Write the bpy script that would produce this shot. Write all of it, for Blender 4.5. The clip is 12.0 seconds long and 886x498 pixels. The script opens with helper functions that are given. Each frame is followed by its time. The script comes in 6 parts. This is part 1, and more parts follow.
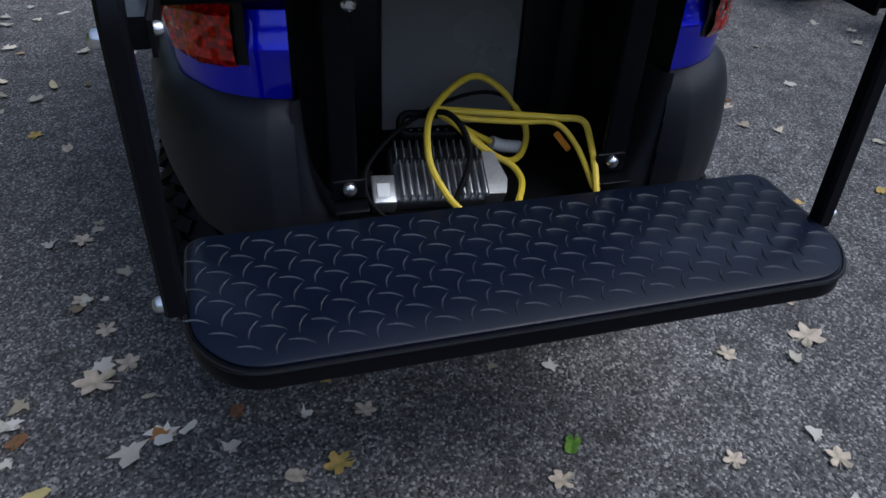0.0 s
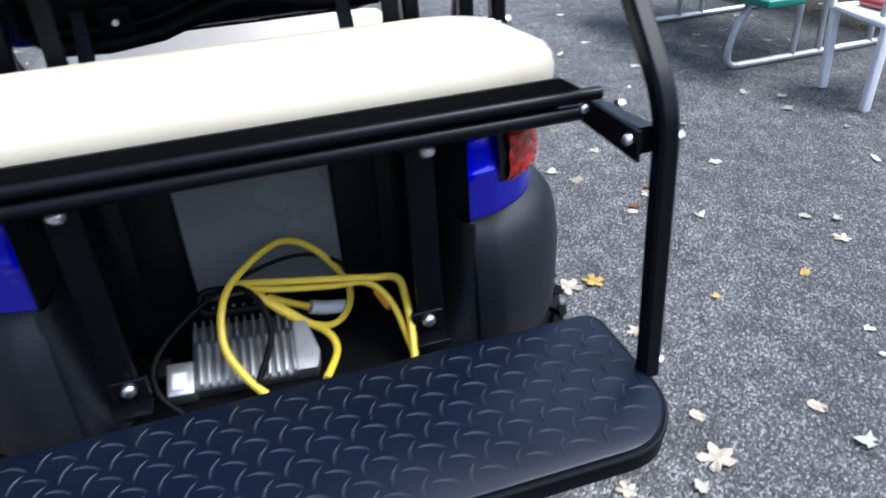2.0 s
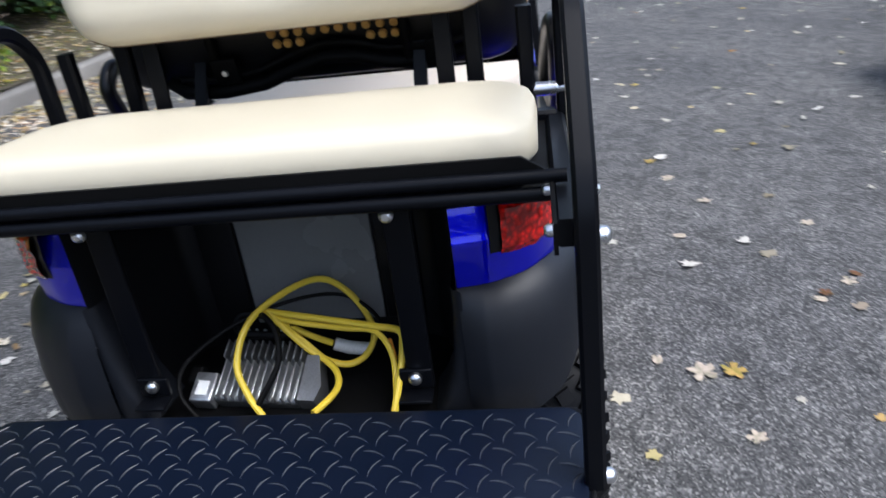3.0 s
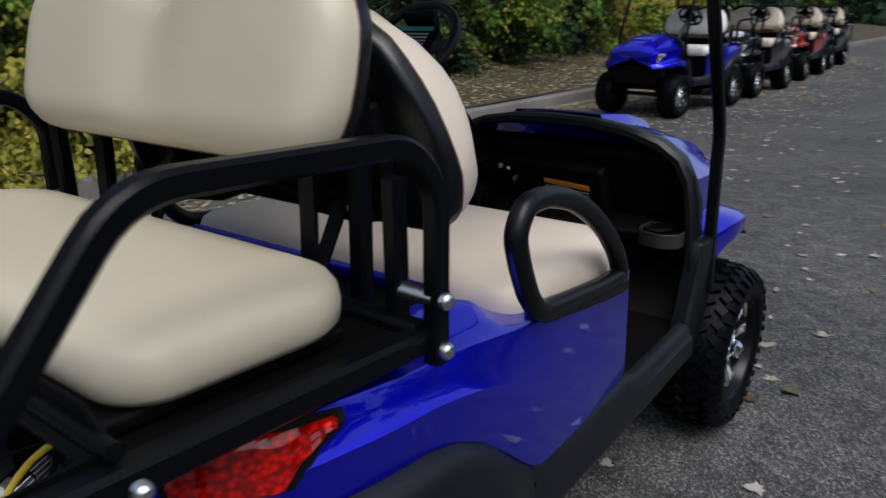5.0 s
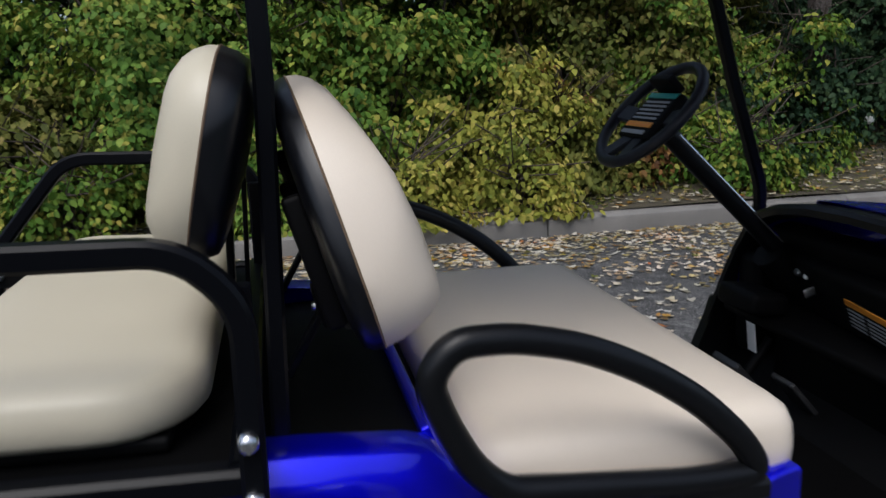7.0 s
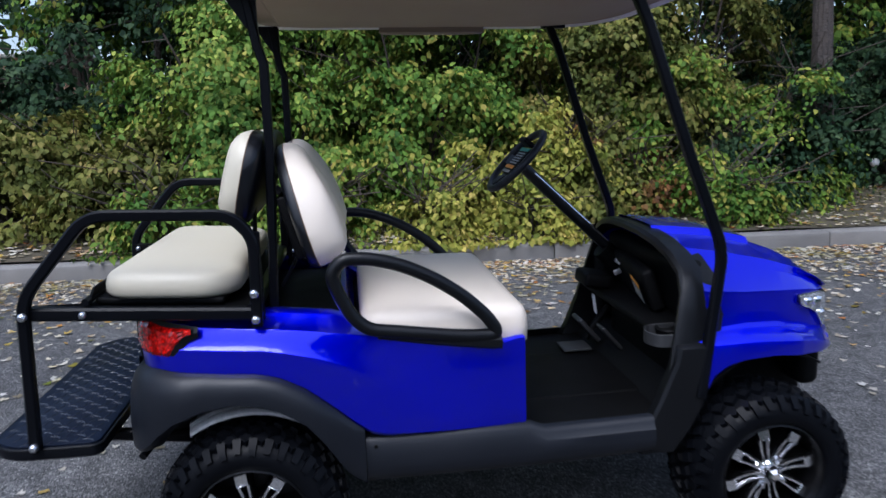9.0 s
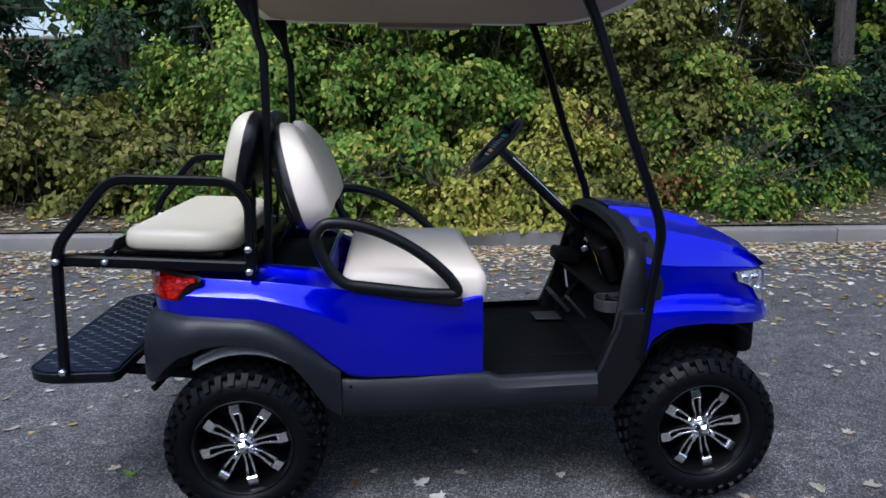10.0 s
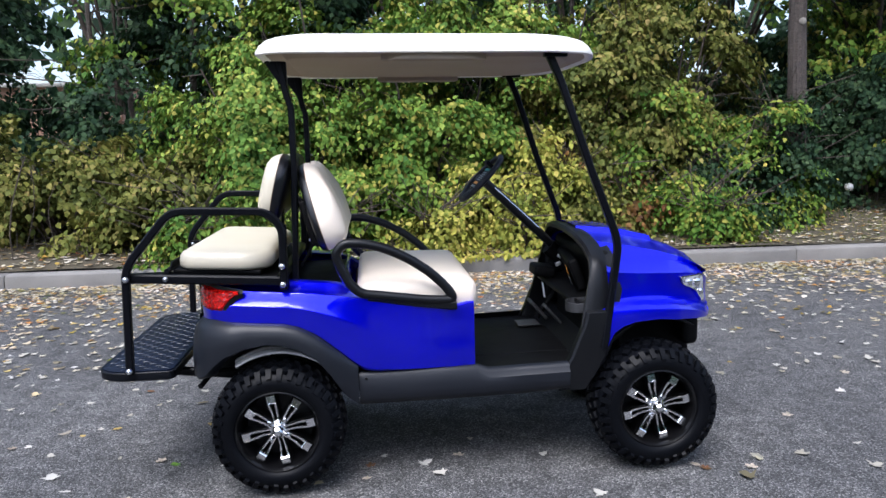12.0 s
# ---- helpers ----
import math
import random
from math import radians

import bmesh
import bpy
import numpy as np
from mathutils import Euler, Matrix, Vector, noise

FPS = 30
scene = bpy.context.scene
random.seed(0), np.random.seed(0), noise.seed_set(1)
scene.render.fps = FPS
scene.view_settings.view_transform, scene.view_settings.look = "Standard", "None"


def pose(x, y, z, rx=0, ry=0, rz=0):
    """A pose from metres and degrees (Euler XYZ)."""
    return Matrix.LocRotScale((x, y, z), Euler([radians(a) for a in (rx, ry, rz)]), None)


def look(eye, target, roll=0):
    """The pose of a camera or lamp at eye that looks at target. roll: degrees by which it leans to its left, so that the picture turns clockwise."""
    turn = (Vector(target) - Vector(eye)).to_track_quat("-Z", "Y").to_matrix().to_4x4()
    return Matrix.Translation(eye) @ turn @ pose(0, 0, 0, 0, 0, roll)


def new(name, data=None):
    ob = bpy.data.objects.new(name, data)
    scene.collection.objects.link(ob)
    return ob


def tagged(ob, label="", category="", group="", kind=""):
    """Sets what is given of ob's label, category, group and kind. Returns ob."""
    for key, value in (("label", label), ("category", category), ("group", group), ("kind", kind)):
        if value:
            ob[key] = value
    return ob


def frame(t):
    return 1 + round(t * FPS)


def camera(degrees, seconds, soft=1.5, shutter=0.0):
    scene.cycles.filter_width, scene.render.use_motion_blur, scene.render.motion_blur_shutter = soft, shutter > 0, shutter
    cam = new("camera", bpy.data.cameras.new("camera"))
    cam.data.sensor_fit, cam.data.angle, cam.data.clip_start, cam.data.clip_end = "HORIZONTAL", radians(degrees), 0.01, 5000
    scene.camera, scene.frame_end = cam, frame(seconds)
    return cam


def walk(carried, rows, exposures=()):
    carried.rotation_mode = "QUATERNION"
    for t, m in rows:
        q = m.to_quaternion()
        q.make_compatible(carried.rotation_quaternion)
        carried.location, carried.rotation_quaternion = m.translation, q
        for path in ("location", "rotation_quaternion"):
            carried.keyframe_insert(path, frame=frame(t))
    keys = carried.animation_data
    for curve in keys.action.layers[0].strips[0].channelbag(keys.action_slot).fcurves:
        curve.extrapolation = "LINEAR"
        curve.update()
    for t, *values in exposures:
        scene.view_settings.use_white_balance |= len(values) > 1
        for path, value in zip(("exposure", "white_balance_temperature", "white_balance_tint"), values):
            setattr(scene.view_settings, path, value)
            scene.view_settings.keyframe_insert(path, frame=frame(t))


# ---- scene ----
cam = camera(62.9, 12.0, shutter=0.5)
PATH = [
    (0, (-1.431, 0.417, 1.278), (0.104, -0.06, 0.087), 3.1),
    (0.5, (-1.471, 0.38, 1.268), (0.079, -0.051, 0.08), 1.7),
    (1, (-1.499, 0.307, 1.284), (0.12, -0.148, 0.202), 0.4),
    (1.5, (-1.44, 0.193, 1.312), (0.186, -0.282, 0.248), -2.9),
    (2, (-1.365, 0.001, 1.36), (0.292, -0.465, 0.342), -3.9),
    (2.5, (-1.386, -0.235, 1.345), (0.37, -0.399, 0.402), -6.9),
    (3, (-1.392, -0.501, 1.367), (0.383, -0.211, 0.491), -7.5),
    (3.5, (-1.229, -0.662, 1.382), (0.532, -0.131, 0.597), -9.5),
    (3.6, (-1.187, -0.681, 1.394), (0.571, -0.133, 0.613), -8.9),
    (5.3, (-0.526, -1.164, 1.376), (0.893, 0.084, 0.721), -2.2),
    (5.5, (-0.403, -1.152, 1.395), (0.942, 0.137, 0.669), -6.2),
    (6, (-0.202, -1.198, 1.432), (1.042, 0.212, 0.751), -6.7),
    (6.5, (0.026, -1.224, 1.429), (0.691, 0.579, 0.873), -1.3),
    (7, (0.112, -1.356, 1.395), (0.543, 0.542, 0.935), -2.0),
    (7.2, (0.122, -1.499, 1.404), (0.544, 0.398, 0.931), -3.2),
    (8.8, (0.357, -2.473, 1.488), (0.557, -0.516, 1.131), -1.6),
    (9, (0.337, -2.613, 1.475), (0.585, -0.661, 1.115), -1.6),
    (9.5, (0.439, -2.815, 1.472), (0.664, -0.864, 1.095), -0.5),
    (10, (0.516, -2.977, 1.461), (0.67, -1.021, 1.076), -0.2),
    (10.5, (0.464, -3.188, 1.481), (0.621, -1.21, 1.227), -1.8),
    (11, (0.389, -3.444, 1.459), (0.569, -1.482, 1.115), -0.4),
    (11.5, (0.396, -3.549, 1.489), (0.587, -1.579, 1.207), -1.1),
    (12, (0.421, -3.543, 1.481), (0.618, -1.574, 1.191), -1.4),
]
EXPOSURES = [(0, 0.34, 5750, 10), (0.5, 1.28, 5780, 10), (1.0, 1.6, 5720, 10), (1.5, 1.7, 5680, 10), (2.0, 1.56, 5750, 10), (2.5, 1.38, 5800, 10), (3.0, 1.1, 5950, 10), (3.6, 1.1, 6150, 10), (5.3, -0.16, 6300, 10), (6.0, -0.18, 6280, 10), (6.5, -0.05, 6200, 10), (7.2, 0.08, 6100, 10), (8.8, 0.58, 5500, 13), (9.5, 0.58, 5500, 13), (10.5, 0.68, 5650, 12), (12, 1.18, 5850, 13)]
walk(cam, [(t, look(eye, target, roll)) for t, eye, target, roll in PATH], EXPOSURES)

# world and light
world = bpy.data.worlds.new("world")
scene.world = world
world.use_nodes = True
wn = world.node_tree
sky = wn.nodes.new("ShaderNodeTexSky")
sky.sky_type = "NISHITA"
sky.sun_disc = False
sky.sun_elevation, sky.sun_rotation = radians(60), radians(208)
sky.air_density, sky.dust_density, sky.ozone_density = 1.0, 3.0, 1.0
haze = wn.nodes.new("ShaderNodeHueSaturation")
haze.inputs["Saturation"].default_value = 0.75
wn.links.new(sky.outputs[0], haze.inputs["Color"])
wn.links.new(haze.outputs[0], wn.nodes["Background"].inputs[0])
wn.nodes["Background"].inputs[1].default_value = 0.15
sun = new("sun", bpy.data.lights.new("sun", "SUN"))
sun.data.energy, sun.data.angle, sun.data.color = 1.85, radians(36), (1.0, 0.97, 0.93)
sun.matrix_world = look((-2.66, -4.98, 9.8), (0, 0, 0))
scene.view_settings.exposure = 0.0

# ---------------------------------------------------------------- materials
def material(name, color, rough=0.5, metal=0.0, vary=0.12, grain=200.0, bump=0.0, stain=3.0, coat=0.0, island=0.0, spec=0.5, dist=0.002):
    m = bpy.data.materials.new(name)
    m.use_nodes = True
    nt = m.node_tree
    b = nt.nodes["Principled BSDF"]
    b.inputs["Roughness"].default_value, b.inputs["Metallic"].default_value = rough, metal
    b.inputs["Coat Weight"].default_value, b.inputs["Coat Roughness"].default_value = coat, 0.04
    b.inputs["Specular IOR Level"].default_value = spec
    co = nt.nodes.new("ShaderNodeTexCoord")
    n1, n2 = nt.nodes.new("ShaderNodeTexNoise"), nt.nodes.new("ShaderNodeTexNoise")
    n1.inputs["Scale"].default_value, n2.inputs["Scale"].default_value = grain, stain
    n2.inputs["Detail"].default_value = 5
    for n in (n1, n2):
        nt.links.new(co.outputs["Object"], n.inputs["Vector"])
    add = nt.nodes.new("ShaderNodeMath")
    nt.links.new(n1.outputs[0], add.inputs[0]), nt.links.new(n2.outputs[0], add.inputs[1])
    mr = nt.nodes.new("ShaderNodeMapRange")
    mr.inputs[1].default_value, mr.inputs[2].default_value = 0.6, 1.4
    mr.inputs[3].default_value, mr.inputs[4].default_value = 1 - vary, 1 + vary
    nt.links.new(add.outputs[0], mr.inputs[0])
    mul = nt.nodes.new("ShaderNodeVectorMath")
    mul.operation = "SCALE"
    mul.inputs[0].default_value = color[:3]
    nt.links.new(mr.outputs[0], mul.inputs["Scale"])
    nt.links.new(mul.outputs[0], b.inputs["Base Color"])
    rr = nt.nodes.new("ShaderNodeMapRange")
    rr.inputs[1].default_value, rr.inputs[2].default_value = 0.3, 0.7
    rr.inputs[3].default_value, rr.inputs[4].default_value = max(0.02, rough * 0.85), min(1, rough * 1.15)
    nt.links.new(n2.outputs[0], rr.inputs[0]), nt.links.new(rr.outputs[0], b.inputs["Roughness"])
    if bump:
        bp = nt.nodes.new("ShaderNodeBump")
        bp.inputs["Strength"].default_value, bp.inputs["Distance"].default_value = bump, dist
        nt.links.new(n1.outputs[0], bp.inputs["Height"]), nt.links.new(bp.outputs[0], b.inputs["Normal"])
    return m


def ramp(nt, source, stops):
    r = nt.nodes.new("ShaderNodeValToRGB")
    while len(r.color_ramp.elements) < len(stops):
        r.color_ramp.elements.new(0.5)
    for e, (p, c) in zip(r.color_ramp.elements, stops):
        e.position, e.color = p, (*c, 1)
    nt.links.new(source, r.inputs[0])
    return r.outputs[0]


def leaf_material(name, stops, rough=0.55, through_light=0.14):
    m = bpy.data.materials.new(name)
    m.use_nodes = True
    nt = m.node_tree
    b, out = nt.nodes["Principled BSDF"], nt.nodes["Material Output"]
    b.inputs["Roughness"].default_value = rough
    b.inputs["Specular IOR Level"].default_value = 0.10
    geo = nt.nodes.new("ShaderNodeNewGeometry")
    col = ramp(nt, geo.outputs["Random Per Island"], stops)
    no = nt.nodes.new("ShaderNodeTexNoise")
    no.inputs["Scale"].default_value = 35
    co = nt.nodes.new("ShaderNodeTexCoord")
    nt.links.new(co.outputs["Object"], no.inputs["Vector"])
    hs = nt.nodes.new("ShaderNodeHueSaturation")
    mr = nt.nodes.new("ShaderNodeMapRange")
    mr.inputs[3].default_value, mr.inputs[4].default_value = 0.82, 1.18
    # broad noise bakes soft lit and shaded areas into the leaf tone
    wide = nt.nodes.new("ShaderNodeTexNoise")
    wide.inputs["Scale"].default_value = 1.7
    nt.links.new(co.outputs["Object"], wide.inputs["Vector"])
    wr, hr, both = nt.nodes.new("ShaderNodeMapRange"), nt.nodes.new("ShaderNodeMapRange"), nt.nodes.new("ShaderNodeMath")
    wr.inputs[1].default_value, wr.inputs[2].default_value, wr.inputs[3].default_value, wr.inputs[4].default_value = 0.3, 0.7, 0.68, 1.32
    hr.inputs[1].default_value, hr.inputs[2].default_value, hr.inputs[3].default_value, hr.inputs[4].default_value = 0.3, 0.7, 0.525, 0.475
    both.operation = "MULTIPLY"
    nt.links.new(wide.outputs[0], wr.inputs[0]), nt.links.new(wide.outputs[0], hr.inputs[0])
    nt.links.new(no.outputs[0], mr.inputs[0]), nt.links.new(mr.outputs[0], both.inputs[0]), nt.links.new(wr.outputs[0], both.inputs[1])
    nt.links.new(both.outputs[0], hs.inputs["Value"]), nt.links.new(hr.outputs[0], hs.inputs["Hue"])
    nt.links.new(col, hs.inputs["Color"]), nt.links.new(hs.outputs[0], b.inputs["Base Color"])
    tr, mix = nt.nodes.new("ShaderNodeBsdfTranslucent"), nt.nodes.new("ShaderNodeMixShader")
    nt.links.new(hs.outputs[0], tr.inputs["Color"])
    mix.inputs[0].default_value = through_light
    nt.links.new(b.outputs[0], mix.inputs[1]), nt.links.new(tr.outputs[0], mix.inputs[2])
    nt.links.new(mix.outputs[0], out.inputs[0])
    return m


def asphalt_material():
    m = bpy.data.materials.new("asphalt")
    m.use_nodes = True
    nt = m.node_tree
    b = nt.nodes["Principled BSDF"]
    co = nt.nodes.new("ShaderNodeTexCoord")
    vo = nt.nodes.new("ShaderNodeTexVoronoi")
    vo.inputs["Scale"].default_value = 165
    big, mid = nt.nodes.new("ShaderNodeTexNoise"), nt.nodes.new("ShaderNodeTexNoise")
    big.inputs["Scale"].default_value, mid.inputs["Scale"].default_value = 0.8, 9
    big.inputs["Detail"].default_value = mid.inputs["Detail"].default_value = 6
    for n in (vo, big, mid):
        nt.links.new(co.outputs["Object"], n.inputs["Vector"])
    sep = nt.nodes.new("ShaderNodeSeparateColor")
    nt.links.new(vo.outputs["Color"], sep.inputs[0])
    stone = ramp(nt, sep.outputs[0], [(0.0, (0.022, 0.0225, 0.023)), (0.45, (0.057, 0.057, 0.0575)), (0.8, (0.100, 0.099, 0.098)), (0.96, (0.205, 0.202, 0.196))])
    wear = ramp(nt, big.outputs[0], [(0.3, (0.78, 0.785, 0.80)), (0.5, (1.0, 1.0, 1.0)), (0.72, (1.32, 1.31, 1.29))])
    dirt = ramp(nt, mid.outputs[0], [(0.3, (0.7, 0.7, 0.7)), (0.7, (1.3, 1.3, 1.3))])
    cur = stone
    for o in (wear, dirt):
        mx = nt.nodes.new("ShaderNodeMix")
        mx.data_type, mx.blend_type = "RGBA", "MULTIPLY"
        mx.inputs[0].default_value = 1
        nt.links.new(cur, mx.inputs[6]), nt.links.new(o, mx.inputs[7])
        cur = mx.outputs[2]
    nt.links.new(cur, b.inputs["Base Color"])
    b.inputs["Roughness"].default_value = 0.85
    b.inputs["Specular IOR Level"].default_value = 0.25
    bp = nt.nodes.new("ShaderNodeBump")
    bp.inputs["Strength"].default_value, bp.inputs["Distance"].default_value = 0.8, 0.0045
    nt.links.new(vo.outputs["Distance"], bp.inputs["Height"])
    bp.invert = True
    nt.links.new(bp.outputs[0], b.inputs["Normal"])
    return m


ASPHALT = asphalt_material()
BLUE = material("blue_paint", (0.0060, 0.0048, 0.72), 0.36, 0.80, 0.03, 900, coat=1.0, spec=0.04)
BLUE.node_tree.nodes["Principled BSDF"].inputs["Coat IOR"].default_value = 1.90
BLUE.node_tree.nodes["Principled BSDF"].inputs["Coat IOR"].default_value = 1.5
BLACKPAINT = material("black_paint", (0.012, 0.012, 0.014), 0.22, 0.0, 0.03, 900, coat=1.0)
REDPAINT = material("red_paint", (0.30, 0.02, 0.015), 0.22, 0.0, 0.03, 900, coat=1.0)
PLASTIC = material("black_plastic", (0.0058, 0.0072, 0.0108), 0.46, 0, 0.15, 700, 0.25, dist=0.0006, spec=0.33)
TRIM = material("smooth_black_trim", (0.0040, 0.0044, 0.0054), 0.36, 0, 0.12, 700, 0.15, dist=0.0004, spec=0.26)
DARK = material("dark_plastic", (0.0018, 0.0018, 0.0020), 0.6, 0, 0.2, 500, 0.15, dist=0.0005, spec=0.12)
# glossy black panel; the grey stands for the ground light it reflects
SHEENPANEL = material("sheen_panel", (0.16, 0.16, 0.156), 0.26, 0, 0.12, 500, 0.2, dist=0.0005)
HOLDER = material("grey_holder", (0.024, 0.0245, 0.026), 0.5, 0, 0.12, 500, 0.2, dist=0.0005)
POWDER = material("black_powdercoat", (0.0026, 0.0030, 0.0044), 0.33, 0.0, 0.1, 600, 0.1, dist=0.0003, spec=0.13)
RUBBER = material("tyre_rubber", (0.0020, 0.0024, 0.0036), 0.48, 0, 0.25, 120, 0.3, dist=0.001, spec=0.10)
MAT = material("rubber_mat", (0.0024, 0.0048, 0.0125), 0.38, 0, 0.3, 300, 0.25, 6, dist=0.0005, spec=0.16)
# paler than the mat for worn ridge tops and the glints painted there
TREAD = material("worn_glint_tread", (0.032, 0.036, 0.044), 0.30, 0, 0.3, 300, 0.2, 6, dist=0.0004, spec=0.5)
VINYL = material("beige_vinyl", (0.53, 0.48, 0.365), 0.42, 0, 0.05, 900, 0.15, 5, dist=0.0004)
SEATVINYL = material("bench_vinyl", (0.68, 0.595, 0.49), 0.42, 0, 0.06, 900, 0.15, 5, dist=0.0004)
WHITEVINYL = material("white_vinyl", (0.75, 0.74, 0.70), 0.42, 0, 0.05, 900, 0.15, 5, dist=0.0004)
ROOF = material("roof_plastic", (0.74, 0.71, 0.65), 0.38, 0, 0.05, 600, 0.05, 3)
# darker, browner beige for the canopy's underside and hand grips
ROOFIN = material("roof_underside", (0.30, 0.235, 0.165), 0.6, 0, 0.1, 400, 0.1, 3)
CHROME = material("chrome", (0.82, 0.83, 0.85), 0.12, 1.0, 0.05, 300)
MACHINED = material("machined_alloy", (0.95, 0.95, 0.96), 0.16, 1.0, 0.06, 300)
BOLT = material("zinc_bolt", (0.70, 0.71, 0.73), 0.28, 1.0, 0.15, 400)
GLOSSBLACK = material("gloss_black", (0.006, 0.006, 0.007), 0.12, 0, 0.05, 300, coat=1.0)
RIMBLACK = material("rim_black", (0.0030, 0.0030, 0.0034), 0.3, 0, 0.1, 300, spec=0.25)
ALLOY = material("cast_aluminium", (0.52, 0.53, 0.54), 0.35, 0.9, 0.2, 300, 0.2, 12, dist=0.0006)
DARKALLOY = material("dark_aluminium", (0.17, 0.175, 0.18), 0.4, 0.8, 0.2, 300, 0.2, 12, dist=0.0006)
LINER = material("lit_liner", (0.46, 0.45, 0.43), 0.7, 0, 0.25, 90, 0.2, 8)
YELLOW = material("yellow_cord", (0.62, 0.45, 0.03), 0.45, 0, 0.1, 500, 0.1, 20, dist=0.0004)
ORANGE = material("orange_label", (0.80, 0.30, 0.03), 0.5, 0, 0.05)
WHITE = material("white_label", (0.72, 0.72, 0.70), 0.5, 0, 0.05)
TEALLABEL = material("teal_label", (0.03, 0.28, 0.24), 0.45, 0, 0.05)
GREYLABEL = material("grey_print", (0.30, 0.31, 0.32), 0.5, 0, 0.05)
FOAM = material("brown_grommet", (0.42, 0.24, 0.06), 0.6, 0, 0.2, 300)
TEAL = material("teal_coating", (0.015, 0.16, 0.12), 0.45, 0, 0.15, 300, 0.2)
GALV = material("galvanised_steel", (0.50, 0.51, 0.52), 0.45, 0.7, 0.25, 80, 0.1, 10)
WHITEMETAL = material("white_enamel", (0.72, 0.72, 0.72), 0.4, 0, 0.1, 200)
CONCRETE = material("kerb_concrete", (0.160, 0.152, 0.140), 0.85, 0, 0.34, 160, 0.5, 2.5)
SOIL = material("verge_soil", (0.06, 0.05, 0.03), 0.95, 0, 0.5, 60, 0.8, 1.3, dist=0.02)
# soil darkened to stand for the shade around the picnic tables
SHADESOIL = material("shaded_soil", (0.022, 0.019, 0.014), 0.95, 0, 0.5, 60, 0.8, 1.3, dist=0.02)
PLASTER = material("orange_plaster", (0.58, 0.33, 0.23), 0.85, 0, 0.15, 60, 0.3, 2)
STITCH = material("brown_stitching", (0.13, 0.085, 0.05), 0.6, 0, 0.2, 300)
BARK = material("bark", (0.062, 0.050, 0.042), 0.9, 0, 0.45, 40, 0.9, 6, dist=0.02)
SCAR = material("cut_wood", (0.20, 0.18, 0.15), 0.8, 0, 0.3, 60, 0.5, 8, dist=0.004)
TWIG = material("twig_bark", (0.055, 0.042, 0.032), 0.9, 0, 0.3, 80)
SEATPLASTIC = material("seat_shell_plastic", (0.004, 0.0045, 0.006), 0.33, 0, 0.15, 700, 0.2, dist=0.0005, spec=0.4)
CLEARPLUG = material("milky_plug", (0.42, 0.42, 0.40), 0.35, 0, 0.2, 200, 0.1)
LENS = material("clear_lens", (0.58, 0.60, 0.62), 0.10, 0.7, 0.55, 60, 0.25, 30, coat=1.0)


def red_lens():
    m = material("red_lens", (0.82, 0.008, 0.004), 0.10, 0, 0.3, 90, 0.0, 45, coat=0.7, spec=0.3)
    nt = m.node_tree
    vo, mx = nt.nodes.new("ShaderNodeTexVoronoi"), nt.nodes.new("ShaderNodeVectorMath")
    vo.inputs["Scale"].default_value = 100
    co = nt.nodes.new("ShaderNodeTexCoord")
    nt.links.new(co.outputs["Object"], vo.inputs["Vector"])
    # bright cell centres paint the facets' highlights against dark edges
    glint_cells = ramp(nt, vo.outputs["Distance"], [(0.10, (1.0, 1.0, 1.0)), (0.35, (0.70, 0.70, 0.70)), (0.70, (0.28, 0.28, 0.28))])
    mx.operation = "MULTIPLY"
    b = nt.nodes["Principled BSDF"]
    nt.links.new(b.inputs["Base Color"].links[0].from_socket, mx.inputs[0]), nt.links.new(glint_cells, mx.inputs[1])
    nt.links.new(mx.outputs[0], b.inputs["Base Color"])
    return m


RED = red_lens()
LEAF_A = leaf_material("leaf_green", [(0.0, (0.045, 0.095, 0.014)), (0.4, (0.085, 0.155, 0.021)), (0.75, (0.140, 0.210, 0.030)), (0.95, (0.26, 0.24, 0.045))])
LEAF_B = leaf_material("leaf_yellowing", [(0.0, (0.12, 0.14, 0.022)), (0.4, (0.21, 0.225, 0.035)), (0.75, (0.30, 0.285, 0.05)), (0.96, (0.40, 0.34, 0.08))])
# dark green, lowered further to paint shade into gaps and background foliage
LEAF_C = leaf_material("leaf_dark_shaded", [(0.0, (0.011, 0.026, 0.012)), (0.5, (0.020, 0.046, 0.020)), (0.9, (0.042, 0.076, 0.031))])
LEAF_D = leaf_material("leaf_pale_green", [(0.0, (0.055, 0.115, 0.018)), (0.4, (0.110, 0.195, 0.030)), (0.8, (0.190, 0.265, 0.045)), (0.97, (0.31, 0.29, 0.06))])
LEAF_R = leaf_material("leaf_withered", [(0.0, (0.06, 0.03, 0.012)), (0.5, (0.15, 0.07, 0.025)), (0.9, (0.24, 0.13, 0.04))])
LEAF_E = leaf_material("leaf_olive", [(0.0, (0.052, 0.063, 0.012)), (0.4, (0.095, 0.110, 0.021)), (0.8, (0.150, 0.153, 0.035)), (0.97, (0.22, 0.185, 0.055))])
LITTER = leaf_material("fallen_leaf", [(0.0, (0.11, 0.07, 0.025)), (0.25, (0.34, 0.27, 0.16)), (0.5, (0.50, 0.45, 0.34)), (0.72, (0.55, 0.52, 0.45)), (0.86, (0.42, 0.30, 0.06)), (0.93, (0.30, 0.12, 0.03)), (1.0, (0.10, 0.13, 0.02))], 0.7, 0.1)
